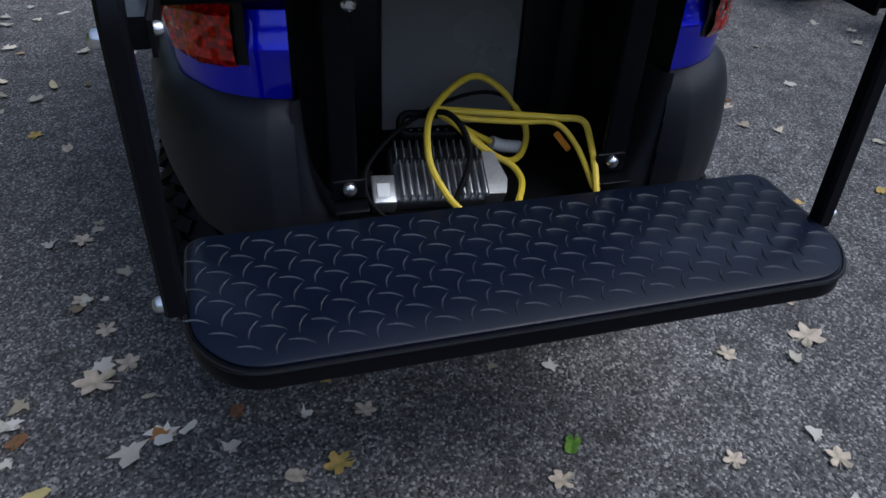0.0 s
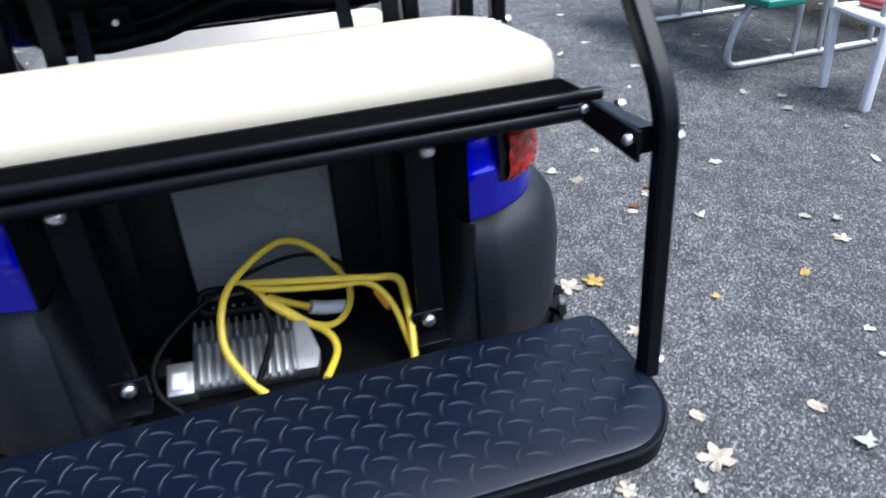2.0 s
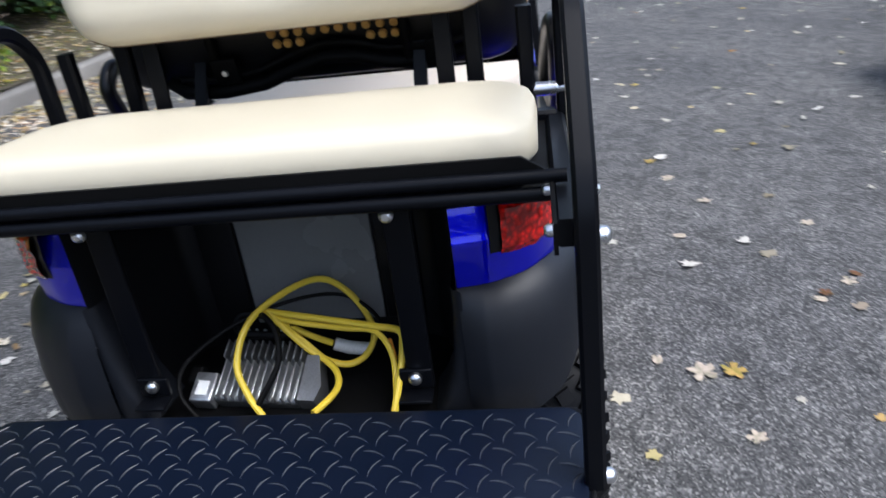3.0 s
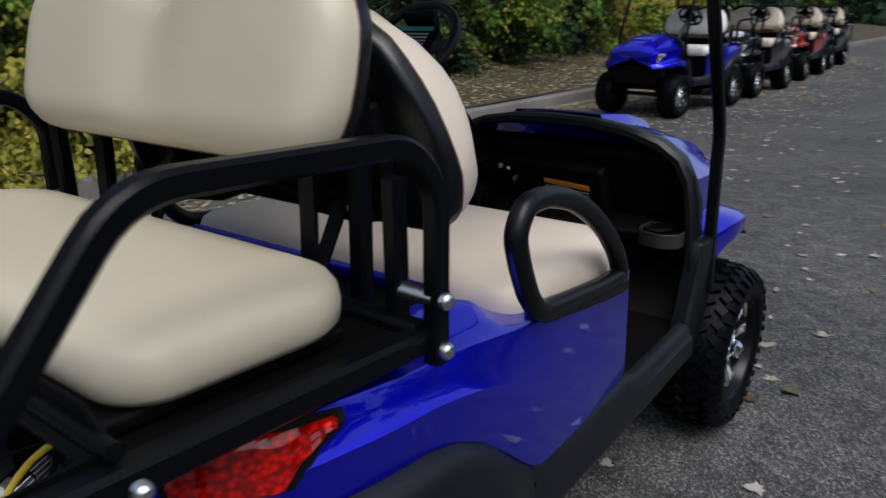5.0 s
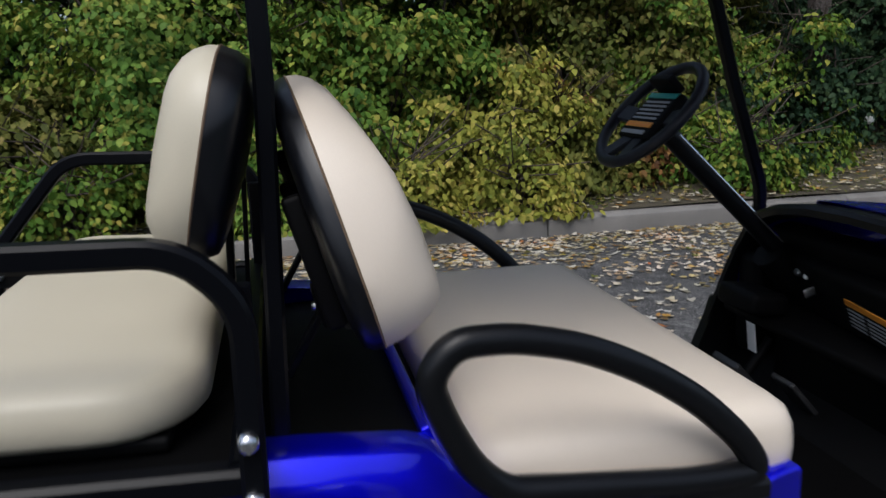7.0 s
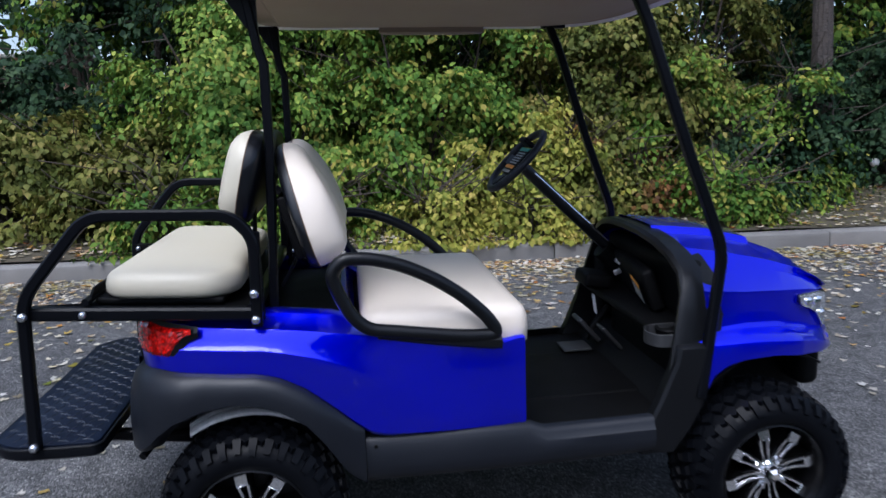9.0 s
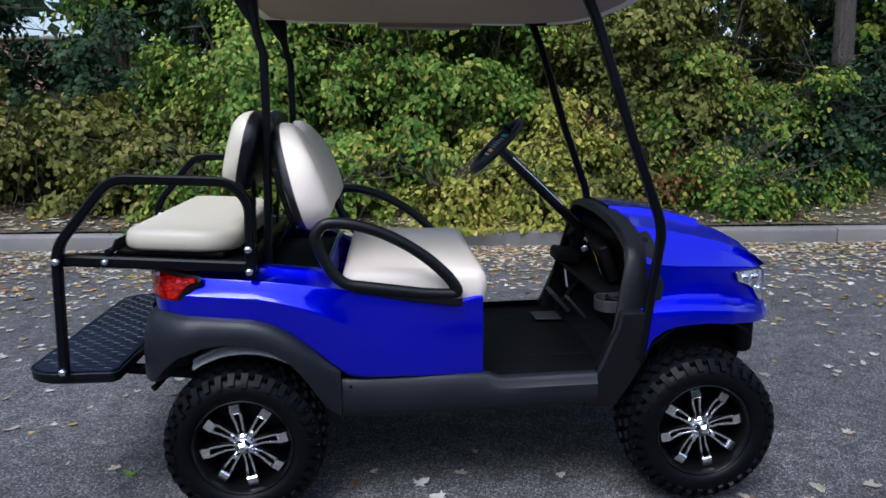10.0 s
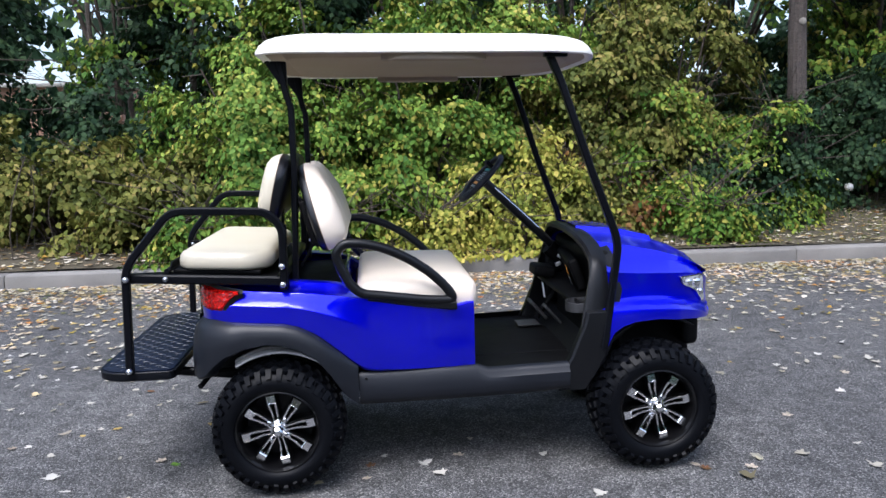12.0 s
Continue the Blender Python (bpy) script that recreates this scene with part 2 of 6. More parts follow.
PALELITTER = leaf_material("pale_fallen_leaf", [(0.0, (0.136, 0.111, 0.068)), (0.2, (0.289, 0.264, 0.204)), (0.5, (0.391, 0.374, 0.323)), (0.82, (0.493, 0.476, 0.442)), (0.93, (0.391, 0.306, 0.102)), (0.985, (0.221, 0.102, 0.034)), (1.0, (0.085, 0.128, 0.025))], 0.7, 0.1)
GRASS = leaf_material("grass_blade", [(0.0, (0.05, 0.075, 0.012)), (0.6, (0.12, 0.14, 0.025)), (1.0, (0.24, 0.20, 0.06))], 0.6, 0.2)

# ---------------------------------------------------------------- mesh tools
def mesh_object(name, data, mat, parent=None, label="", smooth=True):
    ob = new(name, data)
    if not data.materials:
        data.materials.append(mat)
    if parent is not None:
        ob.parent = parent
    if label:
        ob["label"] = label
    return ob


def part(name, bm, mat, parent=None, label="", angle=38):
    """One mesh object made of a bmesh, under a thing or a part."""
    bmesh.ops.recalc_face_normals(bm, faces=bm.faces)
    for f in bm.faces:
        f.smooth = True
    lim = radians(angle)
    for e in bm.edges:
        if len(e.link_faces) == 2 and e.calc_face_angle(0) > lim:
            e.smooth = False
    data = bpy.data.meshes.new(name)
    bm.to_mesh(data)
    bm.free()
    return mesh_object(name, data, mat, parent, label)


def thing(name, label, category, at=None, group=""):
    ob = new(name)
    ob.empty_display_size = 0.1
    if at is not None:
        ob.matrix_world = at
    return tagged(ob, label, category, group)


def rounded_path(points, r, n=5, closed=False):
    """A polyline with its corners turned into arcs of radius about r."""
    p = [Vector(q) for q in points]
    out = []
    count = len(p)
    for i, q in enumerate(p):
        if not closed and i in (0, count - 1):
            out.append(q)
            continue
        a, b = p[i - 1] - q, p[(i + 1) % count] - q
        d = min(r, a.length * 0.45, b.length * 0.45)
        s, e = q + a.normalized() * d, q + b.normalized() * d
        for k in range(n + 1):
            u = k / n
            out.append(s * (1 - u) ** 2 + q * 2 * u * (1 - u) + e * u * u)
    return out


def tube(points, r, bm=None, sides=10, corner=0.0, closed=False, flat=None, up=(0, 0, 1), steps=5):
    """A swept bar: round of radius r, or flat=(width, height) with softened corners."""
    bm = bm or bmesh.new()
    path = rounded_path(points, corner, steps, closed) if corner else [Vector(q) for q in points]
    if flat:
        w, h = flat[0] / 2, flat[1] / 2
        c = min(w, h) * 0.35
        prof = [(w - c, h), (-w + c, h), (-w, h - c), (-w, -h + c), (-w + c, -h), (w - c, -h), (w, -h + c), (w, h - c)]
    else:
        prof = [(r * math.cos(2 * math.pi * k / sides), r * math.sin(2 * math.pi * k / sides)) for k in range(sides)]
    rings, count, u = [], len(path), None
    for i, q in enumerate(path):
        a = path[i - 1] if (i or closed) else q
        b = path[(i + 1) % count] if (i < count - 1 or closed) else q
        t = (b - a).normalized()
        if u is None:
            u = Vector(up)
            if abs(u.dot(t)) > 0.9:
                u = Vector((1, 0, 0)) if abs(t.x) < 0.9 else Vector((0, 1, 0))
        u = (u - t * u.dot(t)).normalized()
        v = t.cross(u)
        rings.append([bm.verts.new(q + v * x + u * y) for x, y in prof])
    n = len(prof)
    for i in range(count if closed else count - 1):
        a, b = rings[i], rings[(i + 1) % count]
        for k in range(n):
            bm.faces.new((a[k], a[(k + 1) % n], b[(k + 1) % n], b[k]))
    if not closed:
        bm.faces.new(rings[0][::-1]), bm.faces.new(rings[-1])
    return bm


def axis_steps(h, r, inner=2, round_steps=3):
    pos = [h - r + r * math.tan(math.pi / 4 * k / round_steps) for k in range(round_steps + 1)]
    mid = [(h - r) * (2 * k / (inner + 1) - 1) for k in range(1, inner + 1)]
    return [-v for v in pos[::-1]] + mid + pos


def rbox(size, r, at=None, bm=None, inner=1, bend=None, steps=2):
    """A box with rounded edges, centred on its pose."""
    bm = bm or bmesh.new()
    h = [s / 2 for s in size]
    r = min(r, *h) * 0.999
    ax = [axis_steps(v, r, inner, steps) for v in h]
    m = at if at is not None else Matrix()
    if not isinstance(m, Matrix):
        m = Matrix.Translation(m)
    cache = {}

    def vert(p):
        key = tuple(round(c, 6) for c in p)
        if key not in cache:
            q = Vector([max(-h[k] + r, min(h[k] - r, p[k])) for k in range(3)])
            d = Vector(p) - q
            s = q + d.normalized() * r if d.length > 1e-9 else q
            if bend:
                s = Vector(bend(s))
            cache[key] = bm.verts.new(m @ s)
        return cache[key]

    for k in range(3):
        i, j = (k + 1) % 3, (k + 2) % 3
        for side in (-1, 1):
            for a in range(len(ax[i]) - 1):
                for b in range(len(ax[j]) - 1):
                    quad = []
                    for da, db in ((0, 0), (1, 0), (1, 1), (0, 1)):
                        p = [0, 0, 0]
                        p[k], p[i], p[j] = side * h[k], ax[i][a + da], ax[j][b + db]
                        quad.append(vert(p))
                    if len(set(quad)) == 4:
                        bm.faces.new(quad if side > 0 else quad[::-1])
    return bm


def puff(outline, profile, m=None, bm=None, caps=(True, True)):
    """A cushion: a closed outline in (u, v), stacked along w by a profile of (inset, w)."""
    bm = bm or bmesh.new()
    m = m if m is not None else Matrix()
    us, vs = [p[0] for p in outline], [p[1] for p in outline]
    cu, cv = (max(us) + min(us)) / 2, (max(vs) + min(vs)) / 2
    hu, hv = (max(us) - min(us)) / 2, (max(vs) - min(vs)) / 2
    rings = [[bm.verts.new(m @ Vector((cu + (u - cu) * (1 - d / hu), cv + (v - cv) * (1 - d / hv), w))) for u, v in outline] for d, w in profile]
    n = len(outline)
    for a, b in zip(rings, rings[1:]):
        for k in range(n):
            bm.faces.new((a[k], a[(k + 1) % n], b[(k + 1) % n], b[k]))
    if caps[0]:
        bm.faces.new(rings[0][::-1])
    if caps[1]:
        bm.faces.new(rings[-1])
    return bm


def rounded_rect(w, h, r, n=6, cx=0.0, cy=0.0):
    out = []
    for sx, sy, a0 in ((1, 1, 0), (-1, 1, 90), (-1, -1, 180), (1, -1, 270)):
        for k in range(n + 1):
            a = radians(a0 + 90 * k / n)
            out.append((cx + sx * (w / 2 - r) + r * math.cos(a), cy + sy * (h / 2 - r) + r * math.sin(a)))
    return out


def smooth_outline(points, r, n=5):
    return [(p.x, p.y) for p in rounded_path([(x, y, 0) for x, y in points], r, n, True)]


def sheet(rows, bm=None, thick=0.0, inward=None):
    """A surface through rows of points, with a thickness towards inward (a vector)."""
    bm = bm or bmesh.new()
    front = [[bm.verts.new(p) for p in row] for row in rows]
    nr, nc = len(rows), len(rows[0])
    for i in range(nr - 1):
        for j in range(nc - 1):
            bm.faces.new((front[i][j], front[i][j + 1], front[i + 1][j + 1], front[i + 1][j]))
    if thick:
        d = Vector(inward).normalized() * thick
        back = [[bm.verts.new(Vector(p) + d) for p in row] for row in rows]
        for i in range(nr - 1):
            for j in range(nc - 1):
                bm.faces.new((back[i][j], back[i + 1][j], back[i + 1][j + 1], back[i][j + 1]))
        rim = [(0, j) for j in range(nc)] + [(i, nc - 1) for i in range(1, nr)] + [(nr - 1, j) for j in range(nc - 2, -1, -1)] + [(i, 0) for i in range(nr - 2, 0, -1)]
        for (a, b), (c, e) in zip(rim, rim[1:] + rim[:1]):
            bm.faces.new((front[a][b], back[a][b], back[c][e], front[c][e]))
    return bm


def plate(outline, y0, y1, bm=None, plane="xz"):
    """A flat plate: an outline in (x, z) between two y, or in (x, y) between two z."""
    bm = bm or bmesh.new()
    to = (lambda a, b, w: (a, w, b)) if plane == "xz" else ((lambda a, b, w: (a, b, w)) if plane == "xy" else (lambda a, b, w: (w, a, b)))
    f, g = [bm.verts.new(to(a, b, y0)) for a, b in outline], [bm.verts.new(to(a, b, y1)) for a, b in outline]
    bm.faces.new(f), bm.faces.new(g[::-1])
    n = len(outline)
    for k in range(n):
        bm.faces.new((f[k], g[k], g[(k + 1) % n], f[(k + 1) % n]))
    return bm


def disc(center, axis, r, thick, bm=None, sides=14, dome=0.0):
    bm = bm or bmesh.new()
    q = Vector(axis).to_track_quat("Z", "Y").to_matrix().to_4x4()
    m = Matrix.Translation(center) @ q
    prof = [(0, 0), (0, thick * 0.7), (r * 0.18, thick)] + ([(r * 0.5, thick + dome)] if dome else [])
    return puff([(r * math.cos(2 * math.pi * k / sides), r * math.sin(2 * math.pi * k / sides)) for k in range(sides)], prof, m, bm)


def lerp(table, x):
    return float(np.interp(x, [a for a, _ in table], [b for _, b in table]))


SIDES = (("right", -1), ("left", 1))

# ---------------------------------------------------------------- golf cart
# x ahead of the rear axle, y to the cart's left, z up from the ground
AXLES, TYRE_R, HUB_Y = (0.0, 1.664), 0.291, 0.470
HUB_Z, TYRE_SCALE = (0.292, 0.292), Matrix.Diagonal((1.022, 0.93, 1.022, 1))
WHEEL_MESHES = {}


def wheel_meshes():
    """Tyre, tread, rim, spokes and hub of one wheel, axis along -y (the outer face)."""
    if WHEEL_MESHES:
        return WHEEL_MESHES
    prof = [(0.170, -0.100), (0.173, -0.116), (0.182, -0.127), (0.198, -0.134), (0.222, -0.132), (0.243, -0.117), (0.257, -0.085), (0.266, -0.04), (0.268, 0), (0.266, 0.04), (0.257, 0.085), (0.243, 0.117), (0.222, 0.132), (0.198, 0.134), (0.173, 0.116), (0.170, 0.100)]
    bm, n = bmesh.new(), 48
    rings = [[bm.verts.new((r * math.cos(2 * math.pi * k / n), y, r * math.sin(2 * math.pi * k / n))) for r, y in prof] for k in range(n)]
    for k in range(n):
        a, b = rings[k], rings[(k + 1) % n]
        for j in range(len(prof) - 1):
            bm.faces.new((a[j], a[j + 1], b[j + 1], b[j]))
    WHEEL_MESHES["tyre"] = bm
    # tread blocks: rows of offset lugs and shoulder lugs running down the wall
    bm = bmesh.new()
    rng = random.Random(4)
    for row, (y, w, count, r0) in enumerate(((-0.092, 0.036, 36, 0.253), (-0.047, 0.036, 36, 0.264), (0.0, 0.036, 36, 0.268), (0.047, 0.036, 36, 0.264), (0.092, 0.036, 36, 0.253))):
        for k in range(count):
            a = 2 * math.pi * (k + (0.5 if row % 2 else 0)) / count
            ln = 2 * math.pi * 0.27 / count * 0.70
            at = Matrix.Rotation(a, 4, "Y") @ Matrix.Translation((0, y, r0)) @ Matrix.Rotation(-y * 3.2, 4, "X") @ Matrix.Rotation(radians(32 if row % 2 else -32) + rng.uniform(-0.05, 0.05), 4, "Z")
            h = 0.014
            lo = [bm.verts.new(at @ Vector((sx * ln / 2, sy * w / 2, -0.006))) for sx, sy in ((-1, -1), (1, -1), (1, 1), (-1, 1))]
            hi = [bm.verts.new(at @ Vector((sx * ln / 2 * 0.82, sy * w / 2 * 0.86, h))) for sx, sy in ((-1, -1), (1, -1), (1, 1), (-1, 1))]
            bm.faces.new(hi)
            for j in range(4):
                bm.faces.new((lo[j], lo[(j + 1) % 4], hi[(j + 1) % 4], hi[j]))
    for side in (-1, 1):
        for k in range(36):
            a = 2 * math.pi * (k + 0.5) / 36
            long = 0.020 if k % 2 else 0.010
            at = Matrix.Rotation(a, 4, "Y")
            w = 0.025
            pts = [(-w / 2, 0.104, 0.268), (w / 2, 0.104, 0.268), (w / 2 * 0.8, 0.133, 0.244), (-w / 2 * 0.8, 0.133, 0.244), (-w / 2 * 0.7, 0.1395, 0.246 - long), (w / 2 * 0.7, 0.1395, 0.246 - long)]
            back = [(-w / 2, 0.096, 0.248), (w / 2, 0.096, 0.248), (w / 2 * 0.7, 0.128, 0.238 - long), (-w / 2 * 0.7, 0.128, 0.238 - long)]
            v = [bm.verts.new(at @ Vector((x, side * y, z))) for x, y, z in pts]
            u = [bm.verts.new(at @ Vector((x, side * y, z))) for x, y, z in back]
            for f in ((v[0], v[1], v[2], v[3]), (v[3], v[2], v[5], v[4]), (v[0], v[3], v[4], u[3], u[0]), (v[1], u[1], u[2], v[5], v[2]), (v[0], u[0], u[1], v[1]), (v[4], v[5], u[2], u[3])):
                bm.faces.new(f)
    WHEEL_MESHES["tread"] = bm
    # rim barrel, black, with a lip
    bm = bmesh.new()
    prof = [(0.176, -0.095), (0.177, -0.110), (0.173, -0.112), (0.169, -0.106), (0.163, -0.070), (0.152, -0.01), (0.140, 0.004), (0.02, 0.004), (0.02, 0.03), (0.152, 0.03), (0.168, 0.10), (0.178, 0.105), (0.178, 0.09)]
    rings = [[bm.verts.new((r * math.cos(2 * math.pi * k / n), y, r * math.sin(2 * math.pi * k / n))) for r, y in prof] for k in range(n)]
    for k in range(n):
        a, b = rings[k], rings[(k + 1) % n]
        for j in range(len(prof) - 1):
            bm.faces.new((a[j], a[j + 1], b[j + 1], b[j]))
    WHEEL_MESHES["rim"] = bm
    # a spoke: two machined fingers that join in a broad paddle, bent back to the rim
    bm = bmesh.new()
    for s in (-1, 1):
        rows = []
        for r, mid, half, y in ((0.028, 0.0090, 0.0044, -0.086), (0.045, 0.0090, 0.0046, -0.080), (0.065, 0.0098, 0.0050, -0.076), (0.088, 0.0115, 0.0056, -0.077), (0.112, 0.0140, 0.0060, -0.083), (0.128, 0.0140, 0.0062, -0.089)):
            rows.append([(s * (mid - half), y + 0.007, r), (s * (mid - half + 0.002), y, r), (s * (mid + half - 0.002), y, r), (s * (mid + half), y + 0.007, r)])
        sheet(rows, bm, 0.016, (0, 1, 0))
    rows = []
    for r, half, y in ((0.120, 0.0185, -0.088), (0.125, 0.0195, -0.092), (0.154, 0.0200, -0.086), (0.160, 0.0200, -0.078), (0.1725, 0.0185, -0.058)):
        rows.append([(-half, y + 0.006, r), (-half + 0.002, y, r), (half - 0.002, y, r), (half, y + 0.006, r)])
    sheet(rows, bm, 0.014, (0, 1, 0))
    WHEEL_MESHES["spoke"] = bm
    bm = bmesh.new()
    for s in (-1, 1):
        plate([(s * 0.007, 0.03), (s * 0.015, 0.03), (s * 0.019, 0.150), (s * 0.010, 0.150)], -0.066, 0.0, bm)
    WHEEL_MESHES["web"] = bm
    bm = disc((0, -0.05, 0), (0, -1, 0), 0.040, 0.026, sides=8, dome=0.002)
    disc((0, -0.074, 0), (0, -1, 0), 0.028, 0.028, bm, 6, 0.008)
    WHEEL_MESHES["cap"] = bm
    WHEEL_MESHES["nut"] = disc((0.053, -0.05, 0), (0, -1, 0), 0.009, 0.030, None, 6)
    for key, b in list(WHEEL_MESHES.items()):
        bmesh.ops.recalc_face_normals(b, faces=b.faces)
        for f in b.faces:
            f.smooth = True
        for e in b.edges:
            if len(e.link_faces) == 2 and e.calc_face_angle(0) > radians(35):
                e.smooth = False
        data = bpy.data.meshes.new(key)
        b.to_mesh(data)
        b.free()
        WHEEL_MESHES[key] = data
    return WHEEL_MESHES


def wheel(cart, x, side, turn):
    parts = wheel_meshes()
    hub = mesh_object("wheel", parts["rim"], RIMBLACK, cart, "black alloy wheel with machined spokes and knobby tyre")
    hub.matrix_basis = pose(x, side * HUB_Y, HUB_Z[0] if x < 1 else HUB_Z[1]) @ (Matrix() if side < 0 else Matrix.Rotation(math.pi, 4, "Z")) @ Matrix.Rotation(radians(turn), 4, "Y")
    mesh_object("tyre", parts["tyre"], RUBBER, hub, "black knobby off-road tyre").matrix_basis = TYRE_SCALE
    mesh_object("tread", parts["tread"], RUBBER, hub).matrix_basis = TYRE_SCALE
    for k in range(8):
        m = Matrix.Rotation(2 * math.pi * k / 8, 4, "Y")
        o = mesh_object("spoke", parts["spoke"], MACHINED, hub)
        o.matrix_basis = m
        o = mesh_object("spoke_web", parts["web"], RIMBLACK, hub)
        o.matrix_basis = m
    mesh_object("centre_cap", parts["cap"], CHROME, hub).matrix_basis = Matrix.Translation((0, -0.008, 0))
    for k in range(4):
        o = mesh_object("lug_nut", parts["nut"], CHROME, hub)
        o.matrix_basis = Matrix.Translation((0, -0.012, 0)) @ Matrix.Rotation(radians(45 + 90 * k), 4, "Y")


# horizontal line of the rear body, from its inner rear edge round the corner and ahead
REAR_LINE = rounded_path([(-0.312, -0.338, 0), (-0.300, -0.40, 0), (-0.262, -0.470, 0), (-0.19, -0.512, 0), (-0.05, -0.538, 0), (0.10, -0.546, 0), (0.36, -0.540, 0), (0.60, -0.525, 0), (0.832, -0.505, 0)], 0.08, 6)
BLUE_LOW = [(-0.34, 0.733), (-0.30, 0.735), (-0.24, 0.741), (-0.174, 0.734), (-0.07, 0.728), (0.04, 0.722), (0.105, 0.704), (0.17, 0.668), (0.235, 0.614), (0.30, 0.554), (0.353, 0.511), (0.40, 0.498), (0.58, 0.492), (0.84, 0.487)]
CREASE = [(-0.32, 0.876), (-0.114, 0.861), (0.037, 0.849), (0.174, 0.838), (0.37, 0.812), (0.735, 0.754), (0.765, 0.756), (0.80, 0.767), (0.84, 0.768)]
RIDGE = [(-0.32, 0.822), (-0.15, 0.806), (0.057, 0.794), (0.12, 0.784), (0.188, 0.768), (0.286, 0.733), (0.37, 0.690), (0.46, 0.630), (0.567, 0.570), (0.84, 0.540)]
SHOULDER = [(-0.32, 0.893), (0.0, 0.889), (0.104, 0.885), (0.272, 0.866), (0.33, 0.822), (0.37, 0.813), (0.84, 0.768)]
FENDER_ARCH = [(-0.40, 0.488), (-0.285, 0.488), (-0.255, 0.508), (-0.222, 0.554), (-0.177, 0.600), (-0.110, 0.632), (-0.024, 0.648), (0.04, 0.640), (0.105, 0.616), (0.17, 0.572), (0.212, 0.521), (0.253, 0.452), (0.287, 0.402), (0.345, 0.360)]


def along(line, step):
    dense = []
    for a, b in zip(line, line[1:]):
        k = max(1, int((b - a).length / step))
        dense += [a.lerp(b, j / k) for j in range(k)]
    return dense + [line[-1]]


def outward(line, i):
    a, b = line[max(i - 1, 0)], line[min(i + 1, len(line) - 1)]
    t = (b - a).normalized()
    return Vector((t.y, -t.x, 0))


def rear_body(cart, paint):
    line = along(REAR_LINE, 0.025)
    for _, s in SIDES:
        rows = []
        # (blend between low edge, ridge, crease; inset at the rear; inset ahead)
        for base, k, rear, ahead in ((0, 0.0, 0.014, 0.014), (0, 0.06, 0.004, 0.003), (0, 0.5, 0.003, 0.0), (0, 0.86, 0.004, 0.0), (0, 0.97, 0.003, 0.0), (0, 1.0, 0.006, 0.0), (1, 0.15, 0.012, 0.0005), (1, 0.5, 0.022, 0.002), (1, 0.9, 0.031, 0.004), (1, 0.985, 0.034, 0.005), (1, 1.0, 0.038, 0.009)):
            row = []
            for i, p in enumerate(line):
                lo, hi = lerp(BLUE_LOW, p.x), lerp(CREASE, p.x)
                mid = max(lerp(RIDGE, p.x), lo + 0.05)
                z = lo + (mid - lo) * k if base == 0 else mid + (hi - mid) * k
                w = lerp([(-0.2, 0.45), (-0.1, 1.0), (0.1, 1.0), (0.42, 0.0)], p.x)
                q = p - outward(line, i) * (rear * w + ahead * (1 - w))
                row.append((q.x, -s * q.y, z))
            rows.append(row)
        # shoulder above the crease that rolls in towards the tray and the seat
        for inner, k, drop in ((0.475, 0.25, 0.0), (0.455, 0.8, 0.0), (0.440, 1.0, 0.0), (0.385, 1.0, 0.006)):
            row = []
            for i, p in enumerate(line):
                q = p - outward(line, i) * 0.030
                y = max(q.y, -inner) if p.x > -0.2 else q.y + (0.475 - inner) * 0.3
                z = lerp(CREASE, p.x) * (1 - k) + lerp(SHOULDER, p.x) * k - drop
                row.append((q.x + ((0.475 - inner) * 0.3 if p.x < -0.2 else 0), -s * y, z))
            rows.append(row)
        part("side_panel", sheet(rows), paint, cart, "glossy painted rear quarter panel")
        # textured fender below the paint, over the wheel
        some = [(p, outward(line, i)) for i, p in enumerate(line) if p.x <= 0.35]
        rows = []
        for frac, out in ((0.0, -0.01), (0.0, 0.030), (0.04, 0.036), (0.35, 0.037), (0.65, 0.032), (0.85, 0.022), (0.96, 0.008), (1.0, -0.006)):
            row = []
            for p, o in some:
                fade = 1.35 if p.x < -0.12 else 1.0 if p.x < 0.2 else max(0.15, 1 - (p.x - 0.2) / 0.18)
                if p.y > -0.36:
                    fade = 0.6
                q = p + o * (out * fade if out > 0 else out)
                lo, hi = lerp(FENDER_ARCH, p.x), lerp(BLUE_LOW, p.x) + 0.004
                row.append((q.x, -s * q.y, lo + (hi - lo) * frac))
            rows.append(row)
        part("rear_fender", sheet(rows), PLASTIC, cart, "black textured plastic fender flare")
        # inner wheel-well liner, its pale grey standing for the light on it
        rows = []
        for y, lift in ((0.33, 0.0), (0.44, 0.0), (0.452, 0.010), (0.474, 0.010), (0.482, 0.002), (0.505, 0.0), (0.515, -0.006)):
            rows.append([((0.302 + lift) * math.cos(radians(a)) + 0.005, s * y, 0.302 + (0.300 + lift) * math.sin(radians(a))) for a in range(40, 130, 6)])
        part("wheel_liner", sheet(rows, thick=0.008, inward=(0, 0, 1)), LINER, cart, "wheel-well liner coloured pale grey as if lit")
        # tail lamp let into the rear corner, drawn out to a point along the side
        fine = [p for p in along(REAR_LINE, 0.008) if p.x <= -0.108 and p.y <= -0.392]
        low = [(-0.32, 0.784), (-0.25, 0.776), (-0.188, 0.776), (-0.170, 0.804), (-0.145, 0.835), (-0.11, 0.852)]
        lens_low = [(-0.32, 0.788), (-0.25, 0.780), (-0.198, 0.781), (-0.182, 0.810), (-0.157, 0.837), (-0.12, 0.853)]
        lens_high = [(-0.32, 0.886), (-0.25, 0.884), (-0.205, 0.872), (-0.12, 0.864)]
        high = [(-0.32, 0.893), (-0.24, 0.888), (-0.11, 0.864)]
